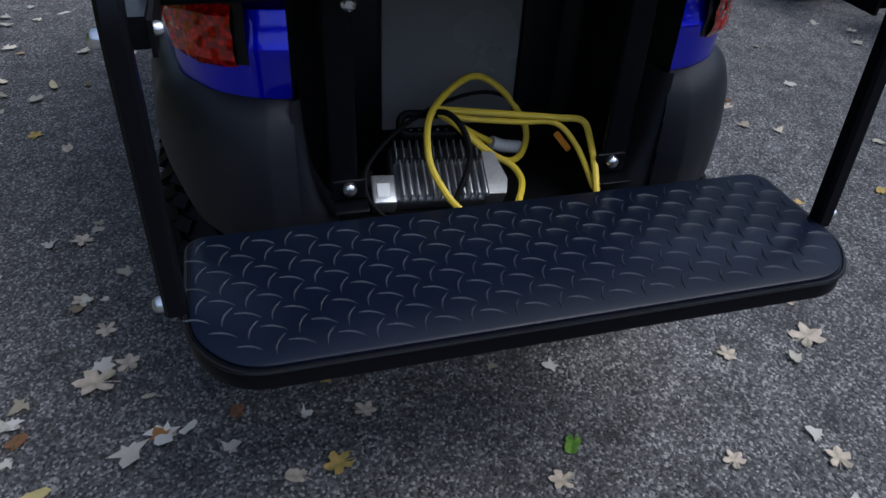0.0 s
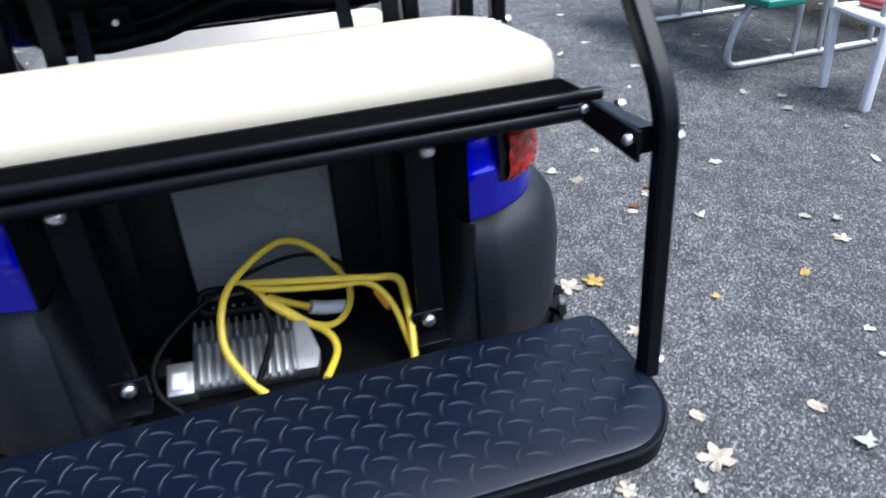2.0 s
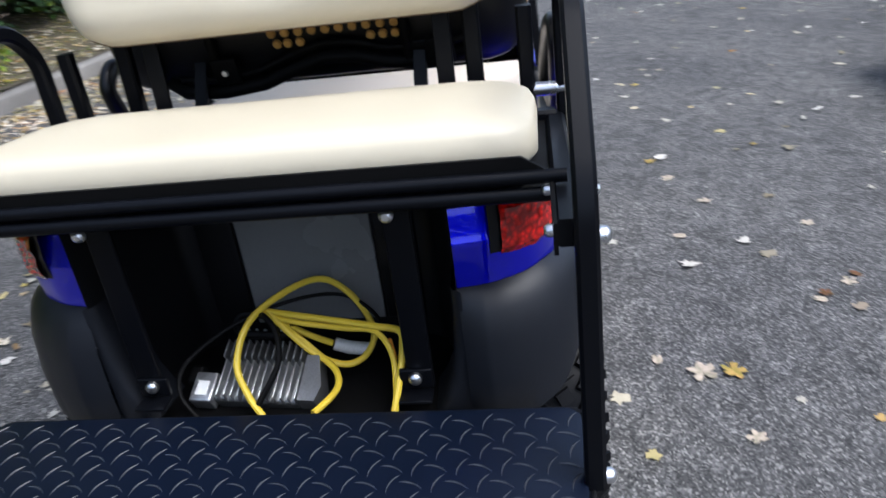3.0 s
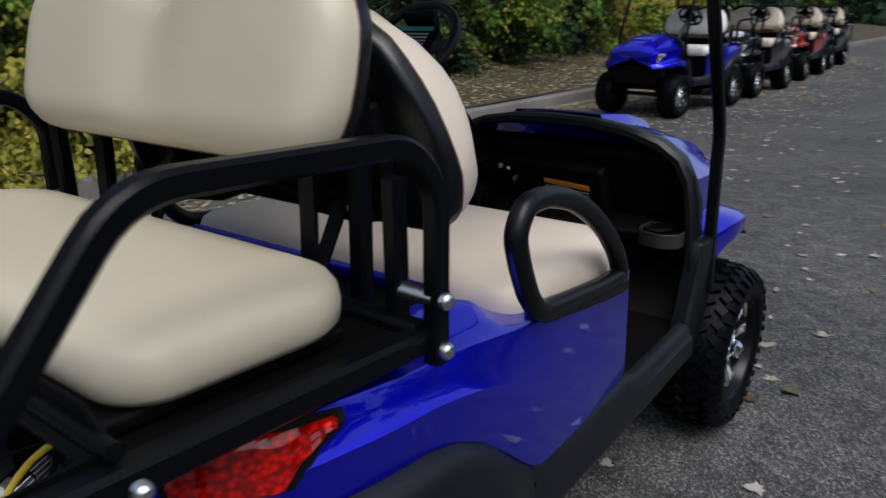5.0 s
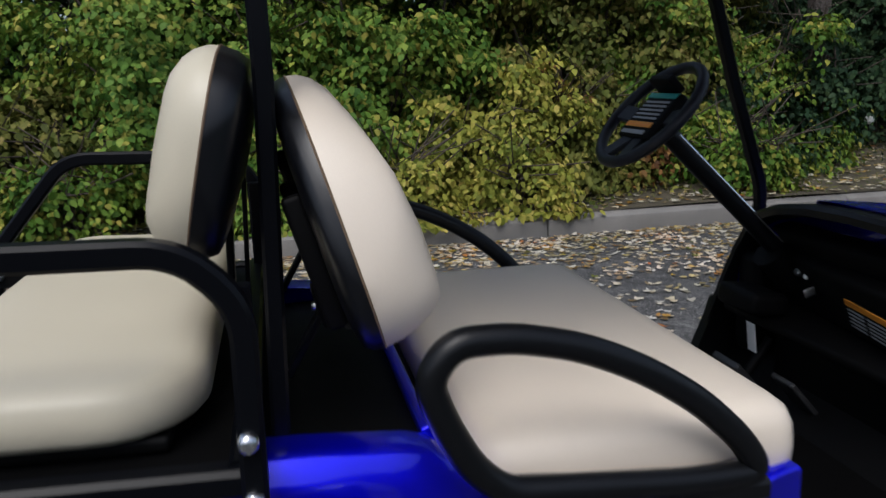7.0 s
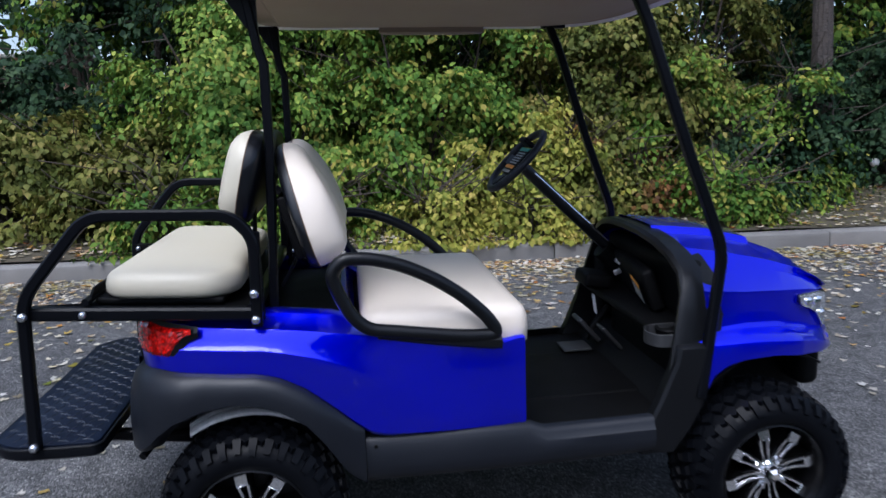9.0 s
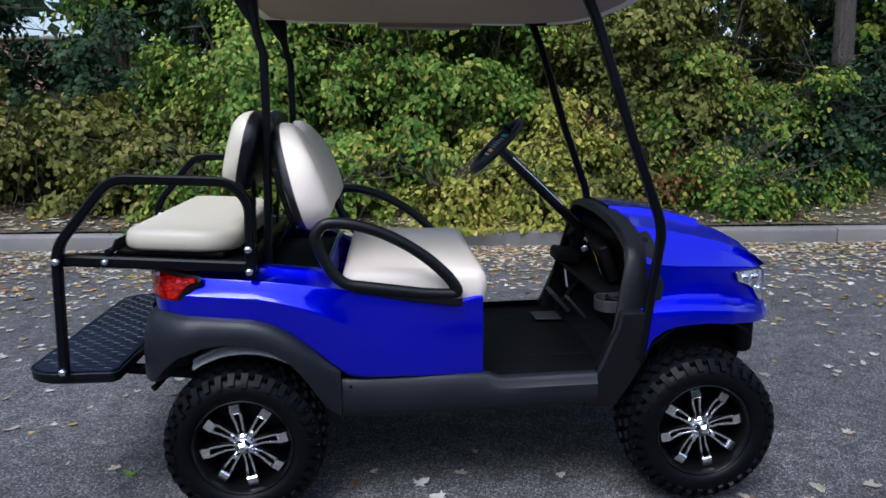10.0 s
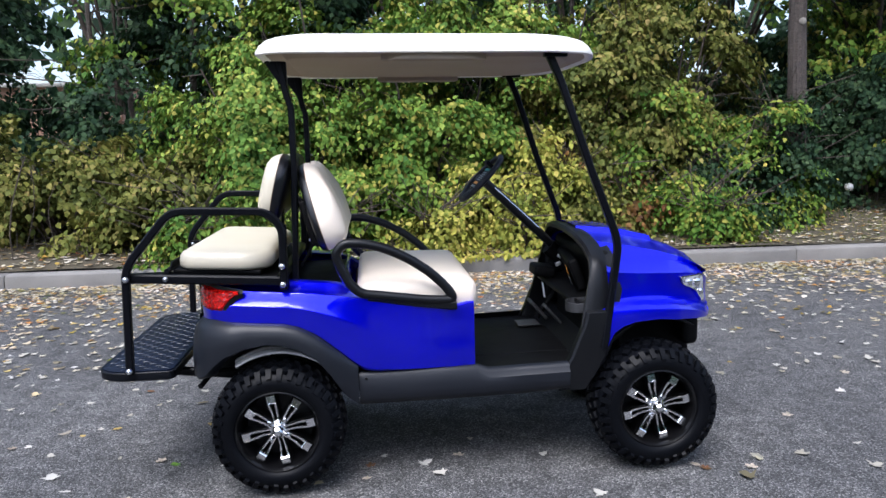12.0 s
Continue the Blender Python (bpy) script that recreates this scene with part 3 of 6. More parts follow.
        made = []
        for grow, out, facet, first in ((-0.004, 0.006, 0.0035, -0.409), (0.010, 0.003, 0.0, -0.388)):
            rows = []
            steps = 7 if facet else 3
            for r in range(steps):
                f = r / (steps - 1)
                row = []
                for n, q0 in enumerate(fine):
                    if q0.y > first or (facet and q0.x > -0.124):
                        continue
                    i = n
                    lift = out + (facet if (n // 2 + r) % 2 else 0) if 0 < r < steps - 1 else -0.004
                    q = q0 + outward(fine, i) * lift
                    lo, hi = (lerp(lens_low, q0.x), lerp(lens_high, q0.x)) if facet else (lerp(low, q0.x) - grow, lerp(high, q0.x) + grow * 0.5)
                    row.append((q.x, -s * q.y, lo + (hi - lo) * f))
                rows.append(row)
            made.append(rows)
        bez = part("tail_lamp", sheet(made[1]), TRIM, cart, "red tail lamp with black bezel")
        part("lens", sheet(made[0]), RED, bez, "faceted red lens", angle=6)
    # the well at the back, between the fenders
    ring = rounded_path([(-0.318, -0.338, 0), (-0.20, -0.318, 0), (-0.085, -0.268, 0), (-0.072, -0.235, 0), (-0.072, 0.235, 0), (-0.085, 0.268, 0), (-0.20, 0.318, 0), (-0.318, 0.338, 0)], 0.03, 4)
    well = part("bag_well", sheet([[(p.x, p.y, z) for p in ring] for z in (0.46, 0.56, 0.70, 0.90)]), TRIM, cart, "open black moulded cargo well")
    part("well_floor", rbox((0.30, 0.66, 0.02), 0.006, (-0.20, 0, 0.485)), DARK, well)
    part("access_panel", rbox((0.008, 0.286, 0.36), 0.003, (-0.074, 0.001, 0.725)), SHEENPANEL, well, "vertical access panel with its sheen painted grey")
    # dark strips paint the panel's sheen fading out at both sides
    for y in (-0.189, 0.191):
        part("side_strip", rbox((0.006, 0.084, 0.36), 0.003, (-0.075, y, 0.725)), TRIM, well)
    for s in (-1, 1):
        rows = []
        for z, y in ((0.468, 0.262), (0.49, 0.276), (0.52, 0.298), (0.56, 0.316), (0.62, 0.327), (0.70, 0.333), (0.742, 0.334)):
            rows.append([(-0.22, s * (y - 0.012), z), (-0.306, s * (y - 0.008), z), (-0.318, s * (y - 0.002), z), (-0.324, s * (y + 0.008), z), (-0.324, s * 0.345, z)])
        part("inner_flare", sheet(rows), PLASTIC, well, "flared inner edge of the fender")
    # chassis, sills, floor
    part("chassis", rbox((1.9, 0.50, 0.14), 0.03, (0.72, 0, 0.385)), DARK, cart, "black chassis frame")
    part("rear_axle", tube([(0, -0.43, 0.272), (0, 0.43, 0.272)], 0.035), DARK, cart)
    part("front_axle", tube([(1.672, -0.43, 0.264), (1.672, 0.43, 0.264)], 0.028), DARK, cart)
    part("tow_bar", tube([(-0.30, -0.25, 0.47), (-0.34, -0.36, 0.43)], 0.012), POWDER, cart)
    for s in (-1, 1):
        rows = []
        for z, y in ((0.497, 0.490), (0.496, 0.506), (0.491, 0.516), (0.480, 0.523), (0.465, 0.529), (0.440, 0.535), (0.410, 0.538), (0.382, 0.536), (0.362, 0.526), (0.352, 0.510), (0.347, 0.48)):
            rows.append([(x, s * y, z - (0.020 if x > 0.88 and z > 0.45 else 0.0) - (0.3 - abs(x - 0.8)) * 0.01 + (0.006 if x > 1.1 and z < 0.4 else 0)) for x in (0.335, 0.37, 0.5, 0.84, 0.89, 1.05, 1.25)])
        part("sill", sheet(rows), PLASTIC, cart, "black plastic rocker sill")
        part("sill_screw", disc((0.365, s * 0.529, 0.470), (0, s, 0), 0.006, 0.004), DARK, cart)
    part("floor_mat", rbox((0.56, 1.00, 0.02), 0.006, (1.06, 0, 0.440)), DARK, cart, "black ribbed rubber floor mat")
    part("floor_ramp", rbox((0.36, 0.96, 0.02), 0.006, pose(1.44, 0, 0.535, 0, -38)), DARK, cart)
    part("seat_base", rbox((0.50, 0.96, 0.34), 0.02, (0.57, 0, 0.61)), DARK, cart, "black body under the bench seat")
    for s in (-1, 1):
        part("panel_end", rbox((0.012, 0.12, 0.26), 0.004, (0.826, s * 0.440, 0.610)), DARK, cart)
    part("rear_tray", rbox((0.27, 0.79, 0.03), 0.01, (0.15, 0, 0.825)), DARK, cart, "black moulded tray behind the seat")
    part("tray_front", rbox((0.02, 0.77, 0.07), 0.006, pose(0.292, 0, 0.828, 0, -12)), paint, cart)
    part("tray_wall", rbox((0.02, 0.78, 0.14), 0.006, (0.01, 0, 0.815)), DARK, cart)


HOOD = ((1.385, 1.020, 0.985, 0.875, 0.70, 0.500, 0.440), (1.45, 1.015, 0.975, 0.855, 0.712, 0.512, 0.442), (1.60, 0.998, 0.950, 0.842, 0.722, 0.535, 0.432), (1.75, 0.962, 0.918, 0.832, 0.712, 0.525, 0.405), (1.87, 0.920, 0.882, 0.822, 0.685, 0.465, 0.375), (1.945, 0.880, 0.845, 0.808, 0.660, 0.40, 0.345), (1.985, 0.845, 0.815, 0.785, 0.645, 0.34, 0.300))
ARCH_F = [(1.38, 0.45), (1.40, 0.47), (1.421, 0.506), (1.438, 0.568), (1.476, 0.609), (1.528, 0.639), (1.634, 0.653), (1.78, 0.640), (1.89, 0.625), (1.99, 0.610)]


def hood_point(x, k):
    return lerp([(h[0], h[k]) for h in HOOD], x)


def front_body(cart, paint):
    xs = [1.385, 1.42, 1.46, 1.50, 1.55, 1.60, 1.66, 1.72, 1.760, 1.770, 1.80, 1.83, 1.87, 1.91, 1.945, 1.965, 1.985]
    rows = []
    for x in xs:
        top, deck, shoulder, crease, out, inner = (hood_point(x, k) for k in range(1, 7))
        low = lerp(ARCH_F, x)
        rise = 0.016 if x < 1.765 else 0.0
        half = [(0.0, top + rise), (0.09, top + rise), (0.150, top - 0.003 + rise), (0.168, top - 0.012), (0.30, deck), (inner * 0.80, deck * 0.45 + shoulder * 0.55 + 0.012), (inner - 0.016, shoulder + 0.007), (inner - 0.001, shoulder), (inner, shoulder - 0.008), (inner - 0.004, (shoulder + crease) / 2), (inner + 0.004, crease + 0.016), (inner + 0.020, crease + 0.003), (out - 0.022, crease - 0.008), (out - 0.004, crease - 0.020), (out, crease - 0.034), (out - 0.004, min(low, crease - 0.04)), (out - 0.04, min(low, crease - 0.04) + 0.01)]
        rows.append([(x, -y, z) for y, z in half[::-1]] + [(x, y, z) for y, z in half[1:]])
    # close the nose with an inner ring
    last = rows[-1]
    cz = 0.73
    rows.append([(1.997, y * 0.93, cz + (z - cz) * 0.9) for _, y, z in last])
    rows.append([(1.99, y * 0.7, cz + (z - cz) * 0.6) for _, y, z in last])
    rows.append([(1.975, y * 0.1, cz + (z - cz) * 0.1) for _, y, z in last])
    part("bonnet", sheet(rows), paint, cart, "glossy painted front cowl with raised scoop", angle=26)
    part("front_bumper", rbox((0.08, 0.84, 0.14), 0.03, (1.865, 0, 0.560)), DARK, cart, "black lower front bumper")
    part("front_well", rbox((0.50, 0.62, 0.24), 0.03, (1.66, 0, 0.53)), DARK, cart)
    for s in (-1, 1):
        wedge = smooth_outline([(1.822, 0.806), (1.938, 0.808), (1.956, 0.690), (1.940, 0.684), (1.906, 0.735), (1.876, 0.754), (1.828, 0.772)], 0.012, 3)
        for grow, proud, mat in ((1.10, 0.004, GLOSSBLACK), (1.0, 0.009, LENS)):
            bm = bmesh.new()
            ring = [(1.89 + (x - 1.89) * grow, 0.75 + (z - 0.75) * grow) for x, z in wedge]
            face = [bm.verts.new((x, s * (hood_point(x, 6) + 0.006 + proud), z)) for x, z in ring]
            rim = [bm.verts.new((x, s * (hood_point(x, 6) - 0.02), z)) for x, z in ring]
            bm.faces.new(face)
            for k in range(len(face)):
                bm.faces.new((face[k], face[k - 1], rim[k - 1], rim[k]))
            if mat is GLOSSBLACK:
                lamp = part("headlamp", bm, mat, cart, "clear wedge-shaped headlamp in a black bezel")
            else:
                part("lens", bm, mat, lamp, "clear lens")
        for x, z, r in ((1.862, 0.782, 0.014), (1.908, 0.776, 0.018), (1.930, 0.732, 0.012)):
            part("reflector", disc((x, s * (hood_point(x, 6) + 0.012), z), (0.25, s, 0), r, 0.006, sides=14, dome=0.003), CHROME, lamp)
        rows = []
        for y in (0.28, 0.505):
            rows.append([(1.672 + 0.33 * math.cos(radians(a)), s * y, TYRE_R + 0.02 + 0.335 * math.sin(radians(a))) for a in range(60, 151, 10)])
        part("wheel_liner", sheet(rows, thick=0.008, inward=(0, 0, 1)), DARK, cart)
    # black arch that frames the dash, from sill to sill
    edge = [(1.235, 0.500, 0.42), (1.262, 0.506, 0.46), (1.301, 0.504, 0.55), (1.318, 0.495, 0.63), (1.334, 0.482, 0.70), (1.354, 0.466, 0.79), (1.370, 0.446, 0.865), (1.374, 0.412, 0.925), (1.362, 0.350, 0.972), (1.350, 0.26, 1.004), (1.338, 0.14, 1.024), (1.332, 0.0, 1.030)]
    edge = [Vector((x, -y, z)) for x, y, z in edge]
    full = edge + [Vector((p.x, -p.y, p.z)) for p in edge[-2::-1]]
    bezel_rows = []
    for dx, shrink in ((0.13, 0.955), (0.02, 0.950), (-0.004, 0.962), (-0.004, 0.99), (0.008, 1.006), (0.045, 1.004), (0.075, 0.995)):
        bezel_rows.append([(p.x + dx * (1.0 if p.z > 0.8 else 1.25), p.y * shrink, 0.45 + (p.z - 0.45) * (shrink if p.z > 0.6 else 1)) for p in full])
    part("dash_arch", sheet(bezel_rows), TRIM, cart, "black plastic arch framing the dashboard")
    for s in (-1, 1):
        rows = []
        for x0, x1, z in ((1.20, 1.330, 0.352), (1.215, 1.380, 0.42), (1.262, 1.425, 0.50), (1.296, 1.440, 0.58), (1.322, 1.444, 0.64), (1.334, 1.442, 0.690), (1.338, 1.438, 0.696), (1.350, 1.43, 0.698)):
            d = 0.0 if z < 0.65 else 0.004 if z < 0.691 else 0.012 if z < 0.697 else 0.040
            rows.append([(x0, s * (0.47 - d), z), (x0, s * (0.508 - d), z), (x0 + 0.01, s * (0.518 - d), z), (x1 - 0.01, s * (0.520 - d), z), (x1, s * (0.510 - d), z), (x1, s * 0.42, z)])
        part("cowl_pillar", sheet(rows), TRIM, cart, "black textured side pillar")
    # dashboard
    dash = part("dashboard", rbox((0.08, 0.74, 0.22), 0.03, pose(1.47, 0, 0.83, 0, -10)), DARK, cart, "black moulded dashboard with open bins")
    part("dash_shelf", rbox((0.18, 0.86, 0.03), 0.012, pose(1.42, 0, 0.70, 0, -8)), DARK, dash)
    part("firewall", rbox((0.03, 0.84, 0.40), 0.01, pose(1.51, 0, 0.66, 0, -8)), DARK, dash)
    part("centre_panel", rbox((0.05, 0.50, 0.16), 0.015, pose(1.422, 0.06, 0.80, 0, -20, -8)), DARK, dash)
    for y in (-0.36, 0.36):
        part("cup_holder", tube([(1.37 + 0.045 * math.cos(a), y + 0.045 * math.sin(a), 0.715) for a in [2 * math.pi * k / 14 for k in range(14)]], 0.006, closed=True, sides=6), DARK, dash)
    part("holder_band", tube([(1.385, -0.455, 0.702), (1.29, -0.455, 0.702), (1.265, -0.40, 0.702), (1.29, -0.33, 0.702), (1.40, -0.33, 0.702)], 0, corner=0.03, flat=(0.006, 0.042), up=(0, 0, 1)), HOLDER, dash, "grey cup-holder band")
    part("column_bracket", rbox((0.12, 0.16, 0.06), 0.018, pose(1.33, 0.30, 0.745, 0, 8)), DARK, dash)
    m = pose(1.388, -0.035, 0.775, 0, -20, -13)
    lab = part("warning_label", rbox((0.002, 0.23, 0.09), 0.0008, m), DARK, dash, "black warning label with orange heading")
    part("label_heading", rbox((0.002, 0.225, 0.018), 0.0008, m @ pose(-0.0025, 0, 0.034)), ORANGE, lab)
    for k in range(5):
        part("print_line", rbox((0.0016, 0.10, 0.005), 0.0006, m @ pose(-0.0025, 0.057, 0.015 - k * 0.011)), GREYLABEL, lab)
        part("print_line", rbox((0.0016, 0.10, 0.005), 0.0006, m @ pose(-0.0025, -0.057, 0.015 - k * 0.011)), GREYLABEL, lab)
    m = pose(1.408, 0.20, 0.83, 0, -20, -8)
    part("key_switch", disc(m @ Vector((-0.002, 0.02, 0)), (-1, 0, 0.4), 0.010, 0.012), BOLT, dash)
    part("key", rbox((0.03, 0.004, 0.022), 0.002, m @ pose(-0.03, -0.06, -0.02)), BOLT, dash)
    part("warning_lamp", disc(m @ Vector((-0.002, 0.06, 0.005)), (-1, 0, 0.4), 0.008, 0.006), ORANGE, dash)
    part("switch", disc(m @ Vector((-0.002, -0.012, -0.003)), (-1, 0, 0.4), 0.007, 0.006), WHITE, dash)
    # pedals
    ped = part("brake_pedal", tube([(1.40, 0.30, 0.62), (1.33, 0.30, 0.53), (1.30, 0.30, 0.48)], 0.014), DARK, cart, "black brake pedal arm with foot plate")
    part("pedal_plate", rbox((0.02, 0.11, 0.13), 0.005, pose(1.30, 0.30, 0.53, 0, -42)), HOLDER, ped)
    part("throttle_plate", rbox((0.015, 0.08, 0.13), 0.005, pose(1.34, 0.12, 0.54, 0, -42)), HOLDER, ped)
    part("paper_tag", rbox((0.003, 0.035, 0.085), 0.001, pose(1.337, 0.30, 0.633, 0, -8)), WHITE, ped, "small white paper tag")
    part("kick_panel", rbox((0.12, 0.10, 0.30), 0.03, (1.44, 0.40, 0.70)), DARK, dash)
    part("pedal_base", rbox((0.12, 0.12, 0.008), 0.003, (1.23, 0.25, 0.468)), HOLDER, ped)


def steering(cart):
    c, axis = Vector((0.995, 0.285, 1.250)), Vector((-0.714, 0, 0.70)).normalized()
    col = part("steering_column", tube([c - axis * 0.02, Vector((1.44, 0.285, 0.83))], 0.024, sides=12), TRIM, cart, "black steering column")
    # thin chrome tube stands in for the highlight on the column
    part("column_shine", tube([c - axis * 0.10 + Vector((0, -0.020, 0.018)), Vector((1.385, 0.262, 0.905))], 0.0035, sides=6), CHROME, col, "chrome strip drawn as the highlight along the column")
    part("column_boot", tube([Vector((1.36, 0.285, 0.875)), Vector((1.45, 0.285, 0.79))], 0.045, sides=12), DARK, col)
    u, v = Vector((0, -1, 0)), axis.cross(Vector((0, -1, 0)))
    R = 0.150
    ring = [c + u * R * math.cos(a) + v * R * math.sin(a) for a in [2 * math.pi * k / 40 for k in range(40)]]
    w = part("steering_wheel", tube(ring, 0.0145, closed=True, sides=10), PLASTIC, cart, "black steering wheel with printed centre pad")
    bm = bmesh.new()
    for a in (0, 180, 250, 290):
        a = radians(a)
        d = u * math.cos(a) + v * math.sin(a)
        tube([c + d * 0.04 - axis * 0.02, c + d * (R - 0.004)], 0.012, bm, flat=(0.045, 0.014), up=axis)
    part("wheel_spokes", bm, PLASTIC, w)
    m = Matrix.Translation(c - axis * 0.012) @ Matrix((( *u, 0), (*v, 0), (*axis, 0), (0, 0, 0, 1))).transposed()
    part("centre_pad", rbox((0.15, 0.14, 0.03), 0.012, m), DARK, w)
    flipv = -1 if v.z > 0 else 1
    part("teal_heading", rbox((0.13, 0.016, 0.002), 0.0008, m @ pose(0, -flipv * 0.055, 0.017)), TEALLABEL, w)
    part("orange_heading", rbox((0.12, 0.016, 0.002), 0.0008, m @ pose(0, flipv * 0.035, 0.017)), ORANGE, w)
    for k in range(5):
        part("print_line", rbox((0.11, 0.006, 0.0016), 0.0006, m @ pose(0, -flipv * (0.035 - k * 0.0125), 0.017)), GREYLABEL, w)
    part("print_line", rbox((0.11, 0.012, 0.0016), 0.0006, m @ pose(0, flipv * 0.058, 0.017)), GREYLABEL, w)
    part("scorecard_clip", rbox((0.10, 0.02, 0.05), 0.006, m @ pose(0.0, -flipv * 0.08, 0.03)), DARK, w)


BACK_TOP = {True: [(0, 0.865), (0.06, 0.885), (0.14, 0.945), (0.28, 0.99), (0.5, 1.0), (0.68, 0.955), (0.83, 0.82), (0.93, 0.62), (0.985, 0.42), (1.0, 0.30)], False: [(0, 0.82), (0.06, 0.85), (0.13, 0.935), (0.25, 0.99), (0.5, 1.0), (0.74, 0.995), (0.87, 0.945), (0.95, 0.84), (0.99, 0.70), (1.0, 0.58)]}
BACK_LOW = {True: [(0, 0.0), (0.80, 0.0), (0.90, 0.03), (0.965, 0.10), (0.99, 0.19), (1.0, 0.28)], False: [(0, 0.0), (0.80, 0.0), (0.90, 0.05), (0.96, 0.15), (0.99, 0.28), (1.0, 0.42)]}
BACK_DEEP = {True: [(0, 0.90), (0.12, 1.0), (0.38, 1.0), (0.60, 0.88), (0.85, 0.60), (1, 0.50)], False: [(0, 1.0), (0.5, 1.0), (1, 0.85)]}


def bulge(e, r):
    return math.sqrt(max(0.0, 1 - (1 - min(e / r, 1.0)) ** 2))


def backrest(cart, name, low_pos, lean, half, height, facing, vinyl, label, tapered, deep, shell_deep):
    """Two-humped backrest with a valley down its middle: padded face towards `facing` along x, black shell behind."""
    base = Matrix.Translation(low_pos) @ Matrix.Rotation(radians(lean), 4, "Y")
    cols = [math.copysign(1 - (1 - abs(k) / 16) ** 1.7, k) for k in range(-16, 17)]
    rows_v = [0.5 - 0.5 * math.cos(math.pi * k / 16) for k in range(17)]

    def point(a, v, side):
        t = abs(a)
        low, top = height * lerp(BACK_LOW[tapered], t), height * lerp(BACK_TOP[tapered], t)
        z = low + (top - low) * v
        ey, ez = half * (1 - t), min(z - low, top - z)
        if side > 0:
            w = deep * bulge(ey, 0.075) * bulge(ez, 0.055) * lerp(BACK_DEEP[tapered], z / height)
            w *= 1 - 0.42 * math.exp(-((a * half / 0.085) ** 2)) * min(1, z / height * 1.6)
        else:
            w = -shell_deep * (0.55 * bulge(ey, 0.012) * bulge(ez, 0.012) + 0.45 * bulge(ey, 0.12) * bulge(ez, 0.10))
        return base @ Vector((facing * w, a * half, z))

    def face(side):
        return sheet([[point(a, v, side) for a in cols] for v in rows_v])

    pad_ob = part(name, face(1), vinyl, cart, label, angle=60)
    rim = [point(a, 0, 1) for a in cols] + [point(1, v, 1) for v in rows_v[1:-1]] + [point(a, 1, 1) for a in cols[::-1]] + [point(-1, v, 1) for v in rows_v[-2:0:-1]]
    part("stitched_seam", tube(rim, 0.0018, closed=True, sides=5), STITCH, pad_ob, "thin brown stitched seam")
    part("seat_shell", face(-1), SEATPLASTIC, pad_ob, "black moulded seat shell", angle=50)
    return pad_ob, base


def bench(cart, name, x0, x1, half, z0, z1, vinyl, label, slope=0.0, corner=0.048, ahead=None):
    out = []
    for cx, cy, r, a0 in ((x1, -half, ahead or corner, -90), (x1, half, ahead or corner, 0), (x0, half, corner, 90), (x0, -half, corner, 180)):
        for k in range(9):
            a = radians(a0 + 90 * k / 8)
            out.append((cx + (-r if cx == x1 else r) + r * math.cos(a), cy + (-r if cy > 0 else r) + r * math.sin(a)))
    h = z1 - z0
    m = Matrix.Translation((x0, 0, 0)) @ Matrix.Rotation(radians(slope), 4, "Y") @ Matrix.Translation((-x0, 0, 0))
    bm = puff(out, [(0.010, z0), (0.001, z0 + 0.012), (0.0, z0 + h * 0.45), (0.003, z0 + h * 0.70), (0.011, z0 + h * 0.87), (0.027, z0 + h * 0.97), (0.055, z0 + h), (0.13, z0 + h * 1.03)], m)
    return part(name, bm, vinyl, cart, label, angle=60)


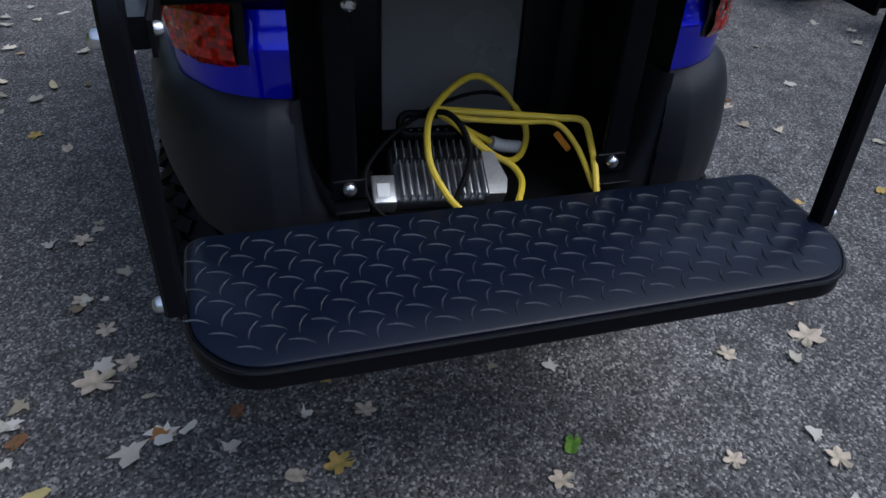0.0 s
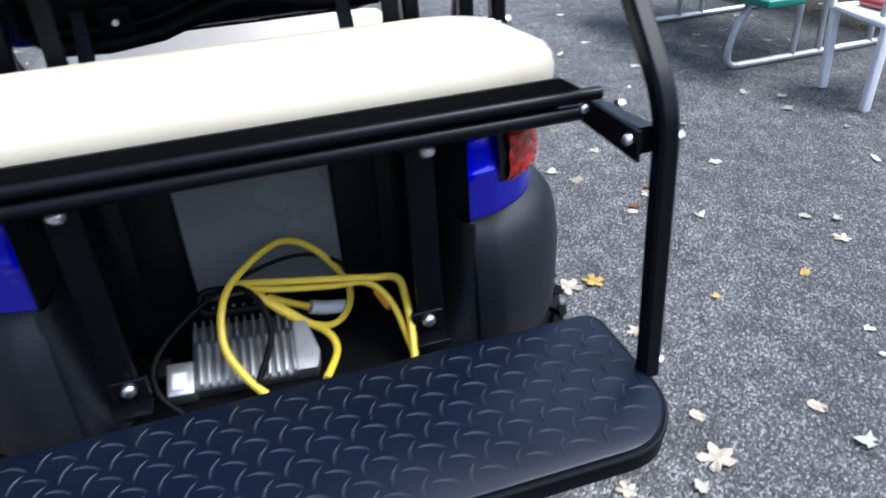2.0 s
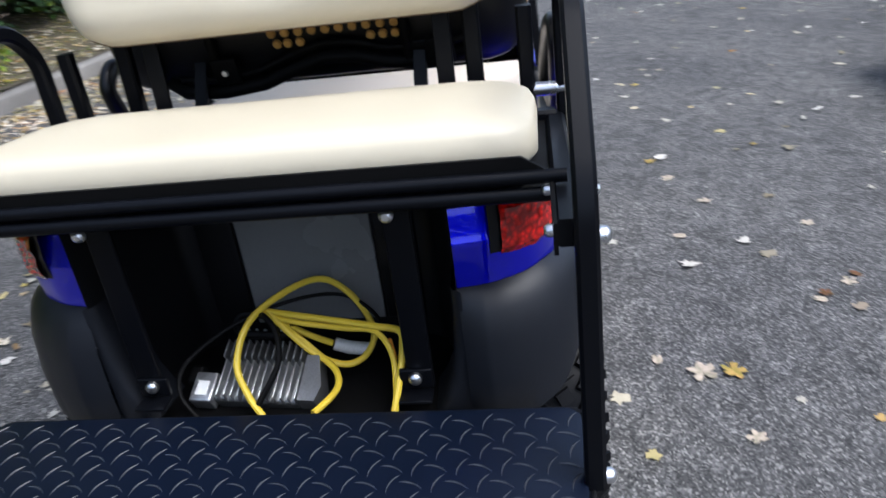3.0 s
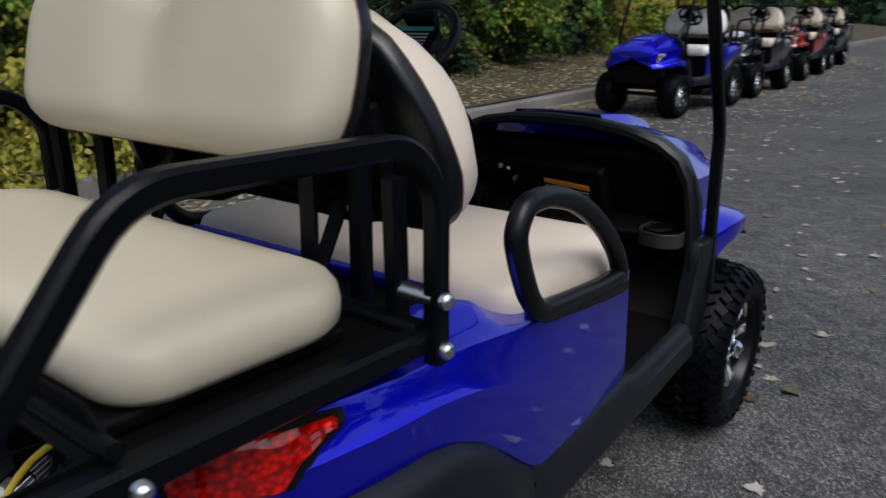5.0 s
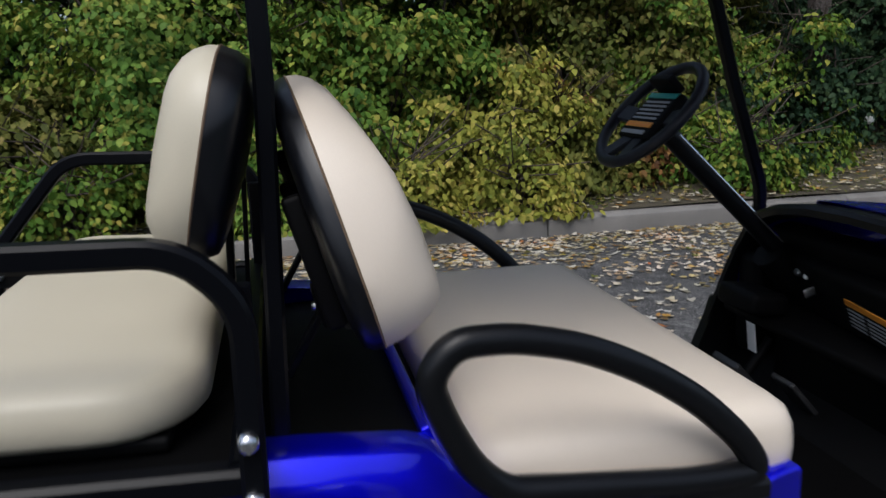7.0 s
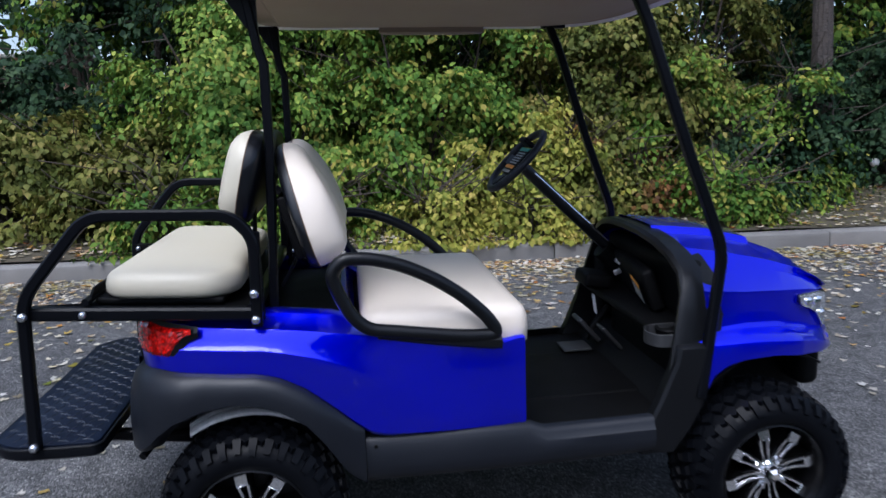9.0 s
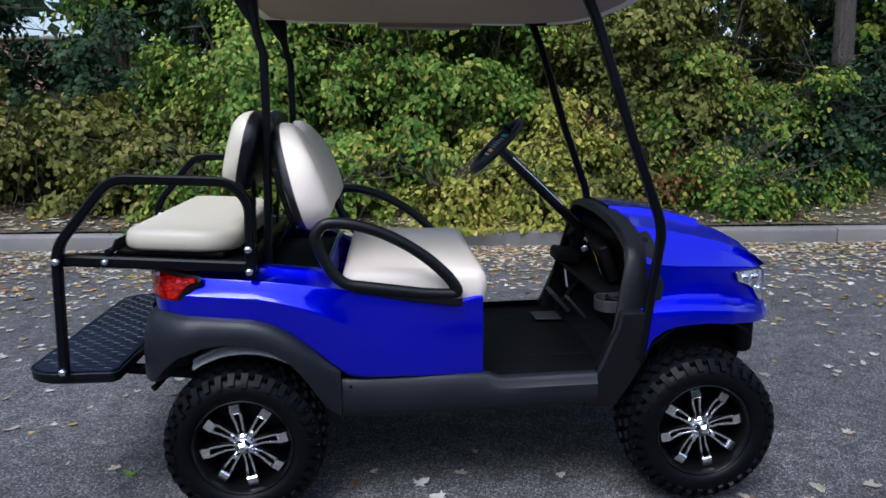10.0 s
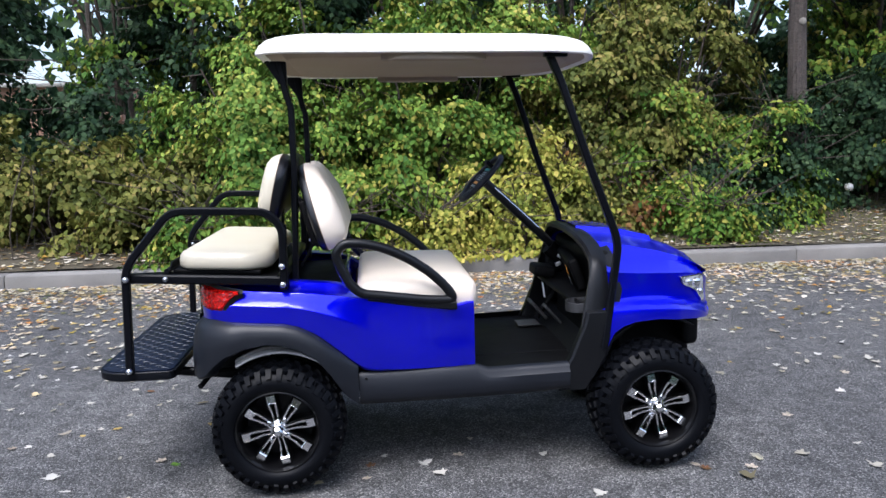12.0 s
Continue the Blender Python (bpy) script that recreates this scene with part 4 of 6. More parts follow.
def canopy(cart):
    out = smooth_outline([(-0.02, -0.50), (0.08, -0.565), (1.18, -0.565), (1.36, -0.48), (1.44, -0.25), (1.44, 0.25), (1.36, 0.48), (1.18, 0.565), (0.08, 0.565), (-0.02, 0.50)], 0.12, 5)
    tilt = Matrix.Translation((0, 0, 1.788)) @ Matrix.Rotation(radians(-0.3), 4, "Y")
    roof = part("canopy", puff(out, [(0.035, 0.004), (0.010, -0.004), (0.0, 0.0), (0.0, 0.010), (0.014, 0.036), (0.040, 0.060), (0.075, 0.074), (0.112, 0.084)], tilt, caps=(False, True)), ROOF, cart, "beige moulded plastic roof canopy", angle=50)
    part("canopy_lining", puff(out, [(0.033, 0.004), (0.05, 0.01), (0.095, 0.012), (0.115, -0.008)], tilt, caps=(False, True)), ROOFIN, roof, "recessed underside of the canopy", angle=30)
    for s in (-1, 1):
        grip = smooth_outline([(0.46, 0.475), (0.92, 0.475), (0.84, 0.535), (0.53, 0.535)], 0.03, 3)
        grip = [(x, s * y) for x, y in grip]
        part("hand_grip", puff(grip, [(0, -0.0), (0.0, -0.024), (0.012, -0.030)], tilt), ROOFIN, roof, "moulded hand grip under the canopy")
        part("roof_bracket", rbox((0.10, 0.04, 0.02), 0.006, tilt @ pose(1.20, s * 0.47, -0.004)), POWDER, roof)
        # rear posts: flat struts with a bent top plate
        rear = part("rear_strut", tube([(0.062, s * 0.365, 1.77), (0.084, s * 0.366, 1.64), (0.100, s * 0.367, 1.59), (0.100, s * 0.368, 1.35), (0.082, s * 0.370, 0.86)], 0, flat=(0.026, 0.034), up=(0, 1, 0)), POWDER, cart, "black flat steel roof strut")
        part("strut_plate", plate(smooth_outline([(0.00, 1.775), (0.090, 1.775), (0.090, 1.68), (0.062, 1.68)], 0.008, 2), s * 0.352, s * 0.378), POWDER, rear)
        front = tube([(1.178, s * 0.455, 1.79), (1.225, s * 0.46, 1.69), (1.357, s * 0.475, 1.314), (1.470, s * 0.484, 1.03), (1.480, s * 0.486, 0.97), (1.470, s * 0.488, 0.90), (1.436, s * 0.502, 0.69), (1.408, s * 0.518, 0.53)], 0, corner=0.03, flat=(0.032, 0.032), up=(0, 1, 0), steps=3)
        part("front_strut", front, POWDER, cart, "bent black roof strut")


def armrest(cart, s):
    loop = [(0.770, 0.815), (0.735, 0.872), (0.660, 0.945), (0.566, 1.008), (0.473, 1.052), (0.381, 1.076), (0.305, 1.078), (0.270, 1.035), (0.290, 0.975), (0.326, 0.905), (0.372, 0.862), (0.50, 0.843), (0.66, 0.819)]
    pts = [(x, s * (0.545 - 0.052 * (x - 0.27)), z) for x, z in loop]
    arm = part("hip_restraint", tube(pts, 0.0205, corner=0.05, closed=True, sides=12), TRIM, cart, "black looped plastic hip restraint")
    rows = [(0.400, 0.842), (0.50, 0.828), (0.66, 0.804), (0.750, 0.792), (0.776, 0.792)]
    part("armrest_base", tube([(x, s * 0.515, z) for x, z in rows], 0, flat=(0.046, 0.036), up=(0, 0, 1)), TRIM, arm)


def square_bar(points, size=0.033, corner=0.05, bm=None, up=(0, 1, 0)):
    return tube(points, 0, bm, corner=corner, flat=(size, size), up=up, steps=5)


def rear_kit(cart, vinyl):
    cushion = bench(cart, "rear_cushion", -0.436, -0.052, 0.494, 0.990, 1.066, vinyl, "beige vinyl rear-facing seat cushion", slope=3.0, corner=0.07, ahead=0.13)
    part("seat_board", rbox((0.36, 0.94, 0.022), 0.008, pose(-0.225, 0, 0.968, 0, 3)), DARK, cushion)
    backrest(cart, "rear_backrest", (-0.010, -0.020, 1.172), 13.5, 0.430, 0.284, -1, vinyl, "beige two-humped rear backrest on a black shell", False, 0.060, 0.050)
    frame_ob = part("seat_frame", tube([(-0.412, -0.532, 0.990), (-0.412, 0.532, 0.990)], 0.0105, sides=12), POWDER, cart, "black tubular rear seat frame")
    part("lower_rail", tube([(-0.410, -0.525, 0.963), (-0.410, 0.525, 0.963)], 0.0125, sides=12), POWDER, frame_ob)
    part("front_rail", square_bar([(0.045, -0.53, 0.940), (0.045, 0.53, 0.940)], 0.036, 0), POWDER, frame_ob)
    part("pan_lip", plate([(-0.525, 0.985), (0.525, 0.985), (0.468, 1.020), (-0.468, 1.020)], -0.409, -0.403, plane="yz"), DARK, frame_ob)
    for s in (-1, 1):
        y = s * 0.548
        guard = part("grab_rail", square_bar([(-0.584, y, 0.572), (-0.568, y, 1.012), (-0.378, y, 1.236), (0.000, y, 1.222), (0.062, y, 1.155), (0.056, y, 0.898)], 0.031, 0.055), POWDER, frame_ob, "bent black square-tube grab rail")
        part("side_rail", square_bar([(-0.555, s * 0.528, 0.966), (0.056, s * 0.528, 0.930)], 0.038, 0), POWDER, frame_ob)
        part("link_bar", plate([(-0.565, 0.984), (-0.400, 0.984), (-0.400, 0.944), (-0.565, 0.940)], s * 0.507, s * 0.513), DARK, frame_ob)
        for x, z, d in ((0.055, 0.920, 0.013), (0.055, 0.996, 0.013), (-0.410, 0.963, 0.010), (-0.566, 0.966, 0.012), (-0.582, 0.586, 0.012)):
            part("bolt", disc((x, y + s * 0.0152, z), (0, s, 0), d, 0.012, sides=12, dome=0.003), BOLT, guard)
        for x, z in ((-0.416, 0.970), (-0.548, 0.968)):
            part("bolt", disc((x, s * 0.507, z), (0, -s, 0), 0.009, 0.010, sides=10, dome=0.002), BOLT, guard)
        for z in (0.996, 0.920):
            part("spacer", tube([(0.055, s * 0.488, z), (0.055, s * 0.55, z)], 0.014), BOLT, guard)
        part("inner_upright", square_bar([(0.055, s * 0.478, 0.90), (0.055, s * 0.478, 1.16)], 0.030, 0), POWDER, frame_ob)
        part("back_support", tube([(0.030, s * 0.300 - 0.02, 0.95), (0.050, s * 0.300 - 0.02, 1.36)], 0, flat=(0.034, 0.010), up=(1, 0, 0)), POWDER, frame_ob)
        drop = part("drop_bar", rbox((0.012, 0.048, 0.39), 0.004, (-0.334, s * 0.262 + 0.004, 0.765)), POWDER, frame_ob)
        part("foot_bracket", rbox((0.010, 0.060, 0.040), 0.003, (-0.340, s * 0.254 + 0.004, 0.592)), POWDER, drop)
        part("foot_ledge", rbox((0.040, 0.060, 0.006), 0.002, (-0.360, s * 0.254 + 0.004, 0.566)), POWDER, drop)
        part("bolt", disc((-0.345, s * 0.254 + 0.004, 0.596), (-1, 0, 0), 0.0125, 0.010, sides=12, dome=0.003), BOLT, drop)
        part("bolt", disc((-0.392, s * 0.257, 0.938), (-1, 0, 0), 0.012, 0.010, sides=12, dome=0.003), BOLT, frame_ob)
    part("seat_pan", rbox((0.44, 1.02, 0.012), 0.004, pose(-0.18, 0, 0.945, 0, 3)), DARK, frame_ob)
    for z in (1.22, 1.30):
        part("cross_bar", tube([(0.104, -0.37, z), (0.104, 0.37, z)], 0.010, sides=8), POWDER, frame_ob)
    # foot platform with a raised tread
    out = smooth_outline([(-0.430, -0.544), (-0.412, -0.526), (-0.412, 0.518), (-0.430, 0.536), (-0.655, 0.536), (-0.735, 0.472), (-0.735, -0.480), (-0.655, -0.544)], 0.05, 6)
    deck = part("foot_platform", puff(out, [(0.008, 0.534), (0.0, 0.540), (0.0, 0.568), (0.003, 0.573)]), POWDER, cart, "black steel foot platform with diamond-tread mat")
    part("platform_trim", tube([Vector((x, y, 0.571)) for x, y in out], 0.0035, closed=True, sides=6), TRIM, deck, "worn raised edging of the mat")
    inner = [(-0.576 + (x + 0.576) * 0.968, y * 0.987) for x, y in out]
    part("tread_mat", puff(inner, [(0, 0.572), (0.0, 0.578), (0.003, 0.580)]), MAT, deck, "black rubber mat")
    bm = bmesh.new()
    step = 0.0345
    for i in range(10):
        for j in range(31):
            x, y = -0.725 + i * step, -0.517 + j * step
            if abs(y) > 0.520 or x < -0.722 + max(0, abs(y) - 0.44) * 1.0 or x > -0.424:
                continue
            turn = radians(68 if (i + j) % 2 else -22)
            d, n2 = Vector((math.cos(turn), math.sin(turn), 0)), Vector((-math.sin(turn), math.cos(turn), 0))
            bend = 0.0055 if (i + j) % 2 else -0.0055
            ring = []
            for k in range(9):
                u = k / 4 - 1
                c = Vector((x, y, 0.5798)) + d * u * 0.0205 + n2 * (u * u) * bend
                w = 0.0017 * (1 - 0.75 * u * u)
                ring.append([bm.verts.new(c + n2 * w), bm.verts.new(c + Vector((0, 0, 0.0024 * (1 - 0.8 * u * u)))), bm.verts.new(c - n2 * w)])
            for a, b in zip(ring, ring[1:]):
                bm.faces.new((a[0], a[1], b[1], b[0])), bm.faces.new((a[1], a[2], b[2], b[1]))
    part("raised_tread", bm, TREAD, deck, "worn raised treads with glints in their pale colour")
    for s in (-1, 1):
        part("platform_arm", square_bar([(-0.62, s * 0.30, 0.518), (-0.20, s * 0.30, 0.47)], 0.036, 0), POWDER, deck)


def seat_back_detail(pad, base):
    """The ribbed rear of the front seat shells, with rows of round grommets."""
    dots = [(0.075 - 0.030 * k, 0.128) for k in range(10)] + [(y, 0.104) for y in (0.068, 0.044, 0.016, -0.140, -0.167, -0.194)]
    for y, v in dots:
        part("grommet", disc(base @ Vector((-0.046, y, v)), (-1, 0, -0.3), 0.010, 0.008, sides=8), FOAM, pad, "round brown grommet")
    for y in (-0.36, -0.215, 0.215, 0.36):
        part("shell_rib", rbox((0.03, 0.020, 0.20), 0.008, base @ pose(-0.050, y, 0.14)), DARK, pad)
    for y in (-0.285, 0.195):
        part("hinge_plate", rbox((0.02, 0.06, 0.06), 0.004, base @ pose(-0.062, y, 0.06)), DARK, pad)
        part("bolt", disc(base @ Vector((-0.074, y, 0.06)), (-1, 0, 0), 0.007, 0.006), BOLT, pad)
    wave = [(-0.365, 0.050), (-0.35, 0.045), (-0.28, 0.035), (-0.17, 0.04), (-0.10, 0.062), (-0.03, 0.066), (0.04, 0.045), (0.12, 0.016), (0.22, 0.004), (0.31, 0.010), (0.35, 0.03)]
    part("shell_lip", tube([base @ Vector((-0.050 if abs(y) < 0.33 else -0.030, y, v)) for y, v in wave], 0.017), DARK, pad, "wavy rolled lower edge of the shell")
    part("shell_ledge", tube([base @ Vector((-0.056, y, v + 0.035)) for y, v in wave[1:-1]], 0.008), DARK, pad)


def settle(cart):
    """The cart's rake and track: every part but the wheels is drawn out to the true length, width and height."""
    for ob in cart.children_recursive:
        if ob.type != "MESH" or ob.name.split(".")[0] in ("wheel", "tyre", "tread", "rim", "spoke", "spoke_web", "centre_cap", "lug_nut"):
            continue
        for v in ob.data.vertices:
            x, y, z = v.co
            low, high = 0.001 + 0.0148 * (x + 0.6), 0.069 - 0.0124 * (x + 0.6)
            v.co = (x + lerp([(-0.6, -0.028), (0.0, 0.003), (0.6, 0.021), (1.2, 0.023), (1.9, 0.010)], x), y * 1.01, z + low + (high - low) * (z - 0.3) / 1.5)


def golf_cart(paint, vinyl, roof, label, at, group=""):
    cart = thing("golf_cart", label, "golf cart", at, group)
    for x, turn in zip(AXLES, (-10.5, -13)):
        for _, s in SIDES:
            wheel(cart, x, s, turn)
    rear_body(cart, paint)
    front_body(cart, paint)
    steering(cart)
    if roof:
        canopy(cart)
    settle(cart)
    bench(cart, "front_cushion", 0.335, 0.862, 0.487, 0.772, 0.900, SEATVINYL if vinyl == VINYL else vinyl, "wide vinyl front bench cushion", slope=1.0)
    pad, base = backrest(cart, "front_backrest", (0.240, -0.012, 1.030), -15.5, 0.472, 0.390, 1, SEATVINYL if vinyl == VINYL else vinyl, "two-humped vinyl front backrest on a black shell", True, 0.100, 0.038)
    seat_back_detail(pad, base)
    for s in (-1, 1):
        armrest(cart, s)
        part("seat_hinge", tube([(0.105, s * 0.25, 0.945), (0.19, s * 0.25, 1.09), (0.185, s * 0.25, 1.24)], 0, flat=(0.03, 0.012), up=(1, 0, 0)), POWDER, cart)
    rear_kit(cart, vinyl)
    return cart


golf_cart(BLUE, VINYL, True, "lifted blue golf cart with beige seats, canopy and rear foot platform", Matrix())

# charger and cords in the rear well
charger = thing("battery_charger", "finned aluminium battery charger lying in the cart's cargo well", "charger", pose(-0.262, 0.072, 0.557, 0, 0, -5) @ pose(0, 0, 0, 3, -27))
part("case", rbox((0.125, 0.185, 0.045), 0.008, (0, 0, -0.018)), DARKALLOY, charger)
for k in range(12):
    y = -0.083 + k * 0.0145
    part("cooling_fin", rbox((0.078, 0.0042, 0.026), 0.0018, (-0.022, y, 0.012)), ALLOY, charger)
    part("upper_fin", rbox((0.040, 0.0042, 0.030), 0.0018, (0.040, y + 0.006, 0.014)), DARKALLOY, charger)
part("end_plate", rbox((0.062, 0.046, 0.040), 0.004, (-0.040, 0.112, -0.004)), ALLOY, charger, "bright aluminium end plate")
bm = plate([(-0.062, -0.088), (-0.062, -0.122), (-0.030, -0.130), (0.034, -0.112), (0.034, -0.088)], -0.036, 0.022, plane="xy")
part("end_plate", bm, ALLOY, charger, "bright aluminium end plate")
part("maker_label", rbox((0.030, 0.024, 0.002), 0.0008, (-0.044, 0.113, 0.0165)), WHITE, charger)
part("connector", rbox((0.04, 0.03, 0.03), 0.008, (-0.01, 0.142, -0.006)), DARK, charger)
grip = rounded_rect(0.036, 0.115, 0.016, 5, 0.088, 0.012)
part("handle", tube([(x, y, 0.030 + (x - 0.07) * 0.5) for x, y in grip], 0.0085, closed=True, sides=8), DARK, charger, "black carrying handle")
for k in range(5):
    part("vent_stud", disc((0.082, -0.024 + k * 0.018, 0.024), (0, 0, 1), 0.0035, 0.006, sides=8), ALLOY, charger)


def cord(name, points, r, mat, label, ends=()):
    """A cable: a smooth curve through a few points, swept as a tube."""
    p = [Vector(q) for q in points]
    path = []
    for i in range(len(p) - 1):
        a, b, c, d = p[max(i - 1, 0)], p[i], p[i + 1], p[min(i + 2, len(p) - 1)]
        for k in range(8):
            u = k / 8
            path.append(0.5 * (2 * b + (c - a) * u + (2 * a - 5 * b + 4 * c - d) * u * u + (3 * b - a - 3 * c + d) * u ** 3))
    path.append(p[-1])
    ob = part(name, tube(path, r, sides=8), mat, None, "")
    return tagged(ob, label, "cable")


cord("extension_cord", [(-0.357, 0.050, 0.528), (-0.337, 0.078, 0.560), (-0.300, 0.102, 0.615), (-0.225, 0.078, 0.672), (-0.141, -0.021, 0.698), (-0.140, -0.090, 0.665), (-0.170, -0.138, 0.595), (-0.205, -0.125, 0.556), (-0.233, -0.085, 0.552), (-0.238, -0.030, 0.584), (-0.222, 0.025, 0.634), (-0.203, 0.058, 0.664)], 0.0068, YELLOW, "coiled yellow extension cord over the charger")
cord("extension_cord", [(-0.205, 0.062, 0.660), (-0.222, 0.010, 0.622), (-0.240, -0.040, 0.580), (-0.270, -0.078, 0.562), (-0.310, -0.085, 0.548), (-0.372, -0.055, 0.543)], 0.0068, YELLOW, "yellow cord hanging to the well floor")
cord("extension_cord", [(-0.200, 0.068, 0.664), (-0.215, 0.000, 0.660), (-0.235, -0.090, 0.655), (-0.255, -0.170, 0.651), (-0.269, -0.216, 0.647), (-0.300, -0.222, 0.622), (-0.345, -0.218, 0.585), (-0.384, -0.210, 0.548)], 0.0068, YELLOW, "yellow cord running along the well's wall")
cord("extension_cord", [(-0.206, 0.060, 0.654), (-0.220, -0.010, 0.645), (-0.238, -0.100, 0.640), (-0.255, -0.165, 0.640), (-0.290, -0.200, 0.605), (-0.365, -0.212, 0.552)], 0.0058, YELLOW, "thin yellow cord end beside the well wall")
cord("extension_cord", [(-0.208, 0.052, 0.652), (-0.205, -0.005, 0.612), (-0.194, -0.055, 0.578)], 0.0068, YELLOW, "yellow cord ending in a grey plug")
cord("power_cord", [(-0.345, 0.190, 0.520), (-0.325, 0.222, 0.560), (-0.290, 0.215, 0.605), (-0.230, 0.140, 0.645), (-0.175, 0.030, 0.668), (-0.139, -0.069, 0.660), (-0.165, -0.140, 0.632), (-0.225, -0.180, 0.605)], 0.0042, DARK, "thin black charger cord looped over the well")
cord("power_cord", [(-0.205, 0.085, 0.655), (-0.235, 0.055, 0.672), (-0.262, 0.028, 0.650), (-0.300, 0.022, 0.605), (-0.345, 0.060, 0.545)], 0.0060, DARK, "black power cord falling over the fins")
plug = part("cord_plug", tube([(-0.192, -0.058, 0.575), (-0.188, -0.085, 0.562), (-0.182, -0.125, 0.552)], 0.014, sides=10), CLEARPLUG)
tagged(plug, "translucent grey plug on the yellow cord", "plug")
tip = part("cord_sleeve", tube([(-0.230, -0.182, 0.603), (-0.268, -0.196, 0.585)], 0.0065, sides=8), ORANGE)
tagged(tip, "orange sleeve on the thin cord", "cable sleeve")

# ---------------------------------------------------------------- setting
def kerb_y(x):
    return 4.60 - 0.035 * x


ground = part("ground", plate([(-400, -400), (400, -400), (400, 400), (-400, 400)], 0.0, -0.3, plane="xy"), ASPHALT)
tagged(ground, "dark worn asphalt with coarse pale aggregate", "asphalt", kind="structure")


def verge_height(x, d):
    return 0.15 + 0.10 * min(d, 3.5) + 0.03 * math.sin(x * 1.7) * math.sin(d * 2.1) + min(d, 0.3) * 0.05


rows = []
for d in [0.16, 0.3, 0.5, 0.8, 1.2, 1.7, 2.3, 3.0, 4.0, 6.0, 12.0, 60.0]:
    rows.append([(x, kerb_y(x) + d, verge_height(x, d)) for x in np.arange(-60, 120, 1.0)])
verge = part("verge", sheet(rows), SOIL)
tagged(verge, "rising verge of soil and thin grass behind the kerb", "verge", kind="structure")

kerb = thing("kerb", "weathered grey concrete kerb with joints", "kerb")
kerb["kind"] = "structure"
kerb_mesh = None
for k in range(-8, 22):
    x0 = 5.40 + k * 3.0
    if kerb_mesh is None:
        prof = [(0.0, -0.05), (0.0, 0.11), (0.008, 0.140), (0.030, 0.156), (0.16, 0.160), (0.175, 0.15), (0.18, -0.05)]
        bm = bmesh.new()
        xs = [0.004, 0.012, 1.0, 2.0, 2.988, 2.996]
        rr = [[bm.verts.new((x, y + (0.006 if i in (0, 5) else 0), z - (0.006 if i in (0, 5) and z > 0 else 0))) for y, z in prof] for i, x in enumerate(xs)]
        for a, b in zip(rr, rr[1:]):
            for j in range(len(prof) - 1):
                bm.faces.new((a[j], a[j + 1], b[j + 1], b[j]))
        bm.faces.new(rr[0]), bm.faces.new(rr[-1][::-1])
        first = part("kerb_section", bm, CONCRETE, kerb)
        kerb_mesh = first.data
    else:
        first = mesh_object("kerb_section", kerb_mesh, CONCRETE, kerb)
    first.matrix_basis = pose(x0, kerb_y(x0), 0, 0, 0, math.degrees(math.atan(-0.035)))


def joined(name, verts, faces, mat, parent=None, label=""):
    data = bpy.data.meshes.new(name)
    nv, nf, per = len(verts), len(faces), faces.shape[1]
    data.vertices.add(nv)
    data.vertices.foreach_set("co", np.ascontiguousarray(verts, dtype=np.float32).ravel())
    data.loops.add(nf * per)
    data.loops.foreach_set("vertex_index", np.ascontiguousarray(faces, dtype=np.int32).ravel())
    data.polygons.add(nf)
    data.polygons.foreach_set("loop_start", np.arange(0, nf * per, per, dtype=np.int32))
    data.polygons.foreach_set("loop_total", np.full(nf, per, dtype=np.int32))
    data.update()
    data.validate()
    return mesh_object(name, data, mat, parent, label)


def turned(rng, n, normal, spread, hang=0.9):
    """Random frames: leaf axis d, side s and normal m, scattered round given normals."""
    m = normal + rng.normal(0, spread, (n, 3))
    m /= np.linalg.norm(m, axis=1)[:, None] + 1e-9
    d = rng.normal(0, 1, (n, 3)) + np.array([0, 0, -hang])
    d -= m * np.sum(d * m, axis=1)[:, None]
    d /= np.linalg.norm(d, axis=1)[:, None] + 1e-9
    return d, np.cross(m, d), m


KITE = ((0.0, 0.0, 0.0), (0.40, 0.40, 0.08), (1.0, 0.0, -0.06), (0.40, -0.40, 0.08))
OVATE = ((0.0, 0.0, 0.0), (0.20, 0.30, 0.05), (0.58, 0.29, 0.06), (1.0, 0.0, -0.10), (0.58, -0.29, 0.06), (0.20, -0.30, 0.05))
BLADE = ((0.0, 0.0, 0.0), (0.42, 0.08, 0.10), (1.0, 0.0, -0.06), (0.42, -0.08, 0.10))


def leaf_blades(rng, at, normal, size, spread=0.6, shape=KITE, hang=0.9):
    n, k = len(at), len(shape)
    d, s, m = turned(rng, n, normal, spread, hang)
    ln = size * rng.uniform(0.6, 1.25, n)
    v = np.stack([at + (d * a + s * b + m * c) * ln[:, None] for a, b, c in shape], axis=1)
    return v.reshape(-1, 3), np.arange(n)[:, None] * k + np.arange(k)[None, :]


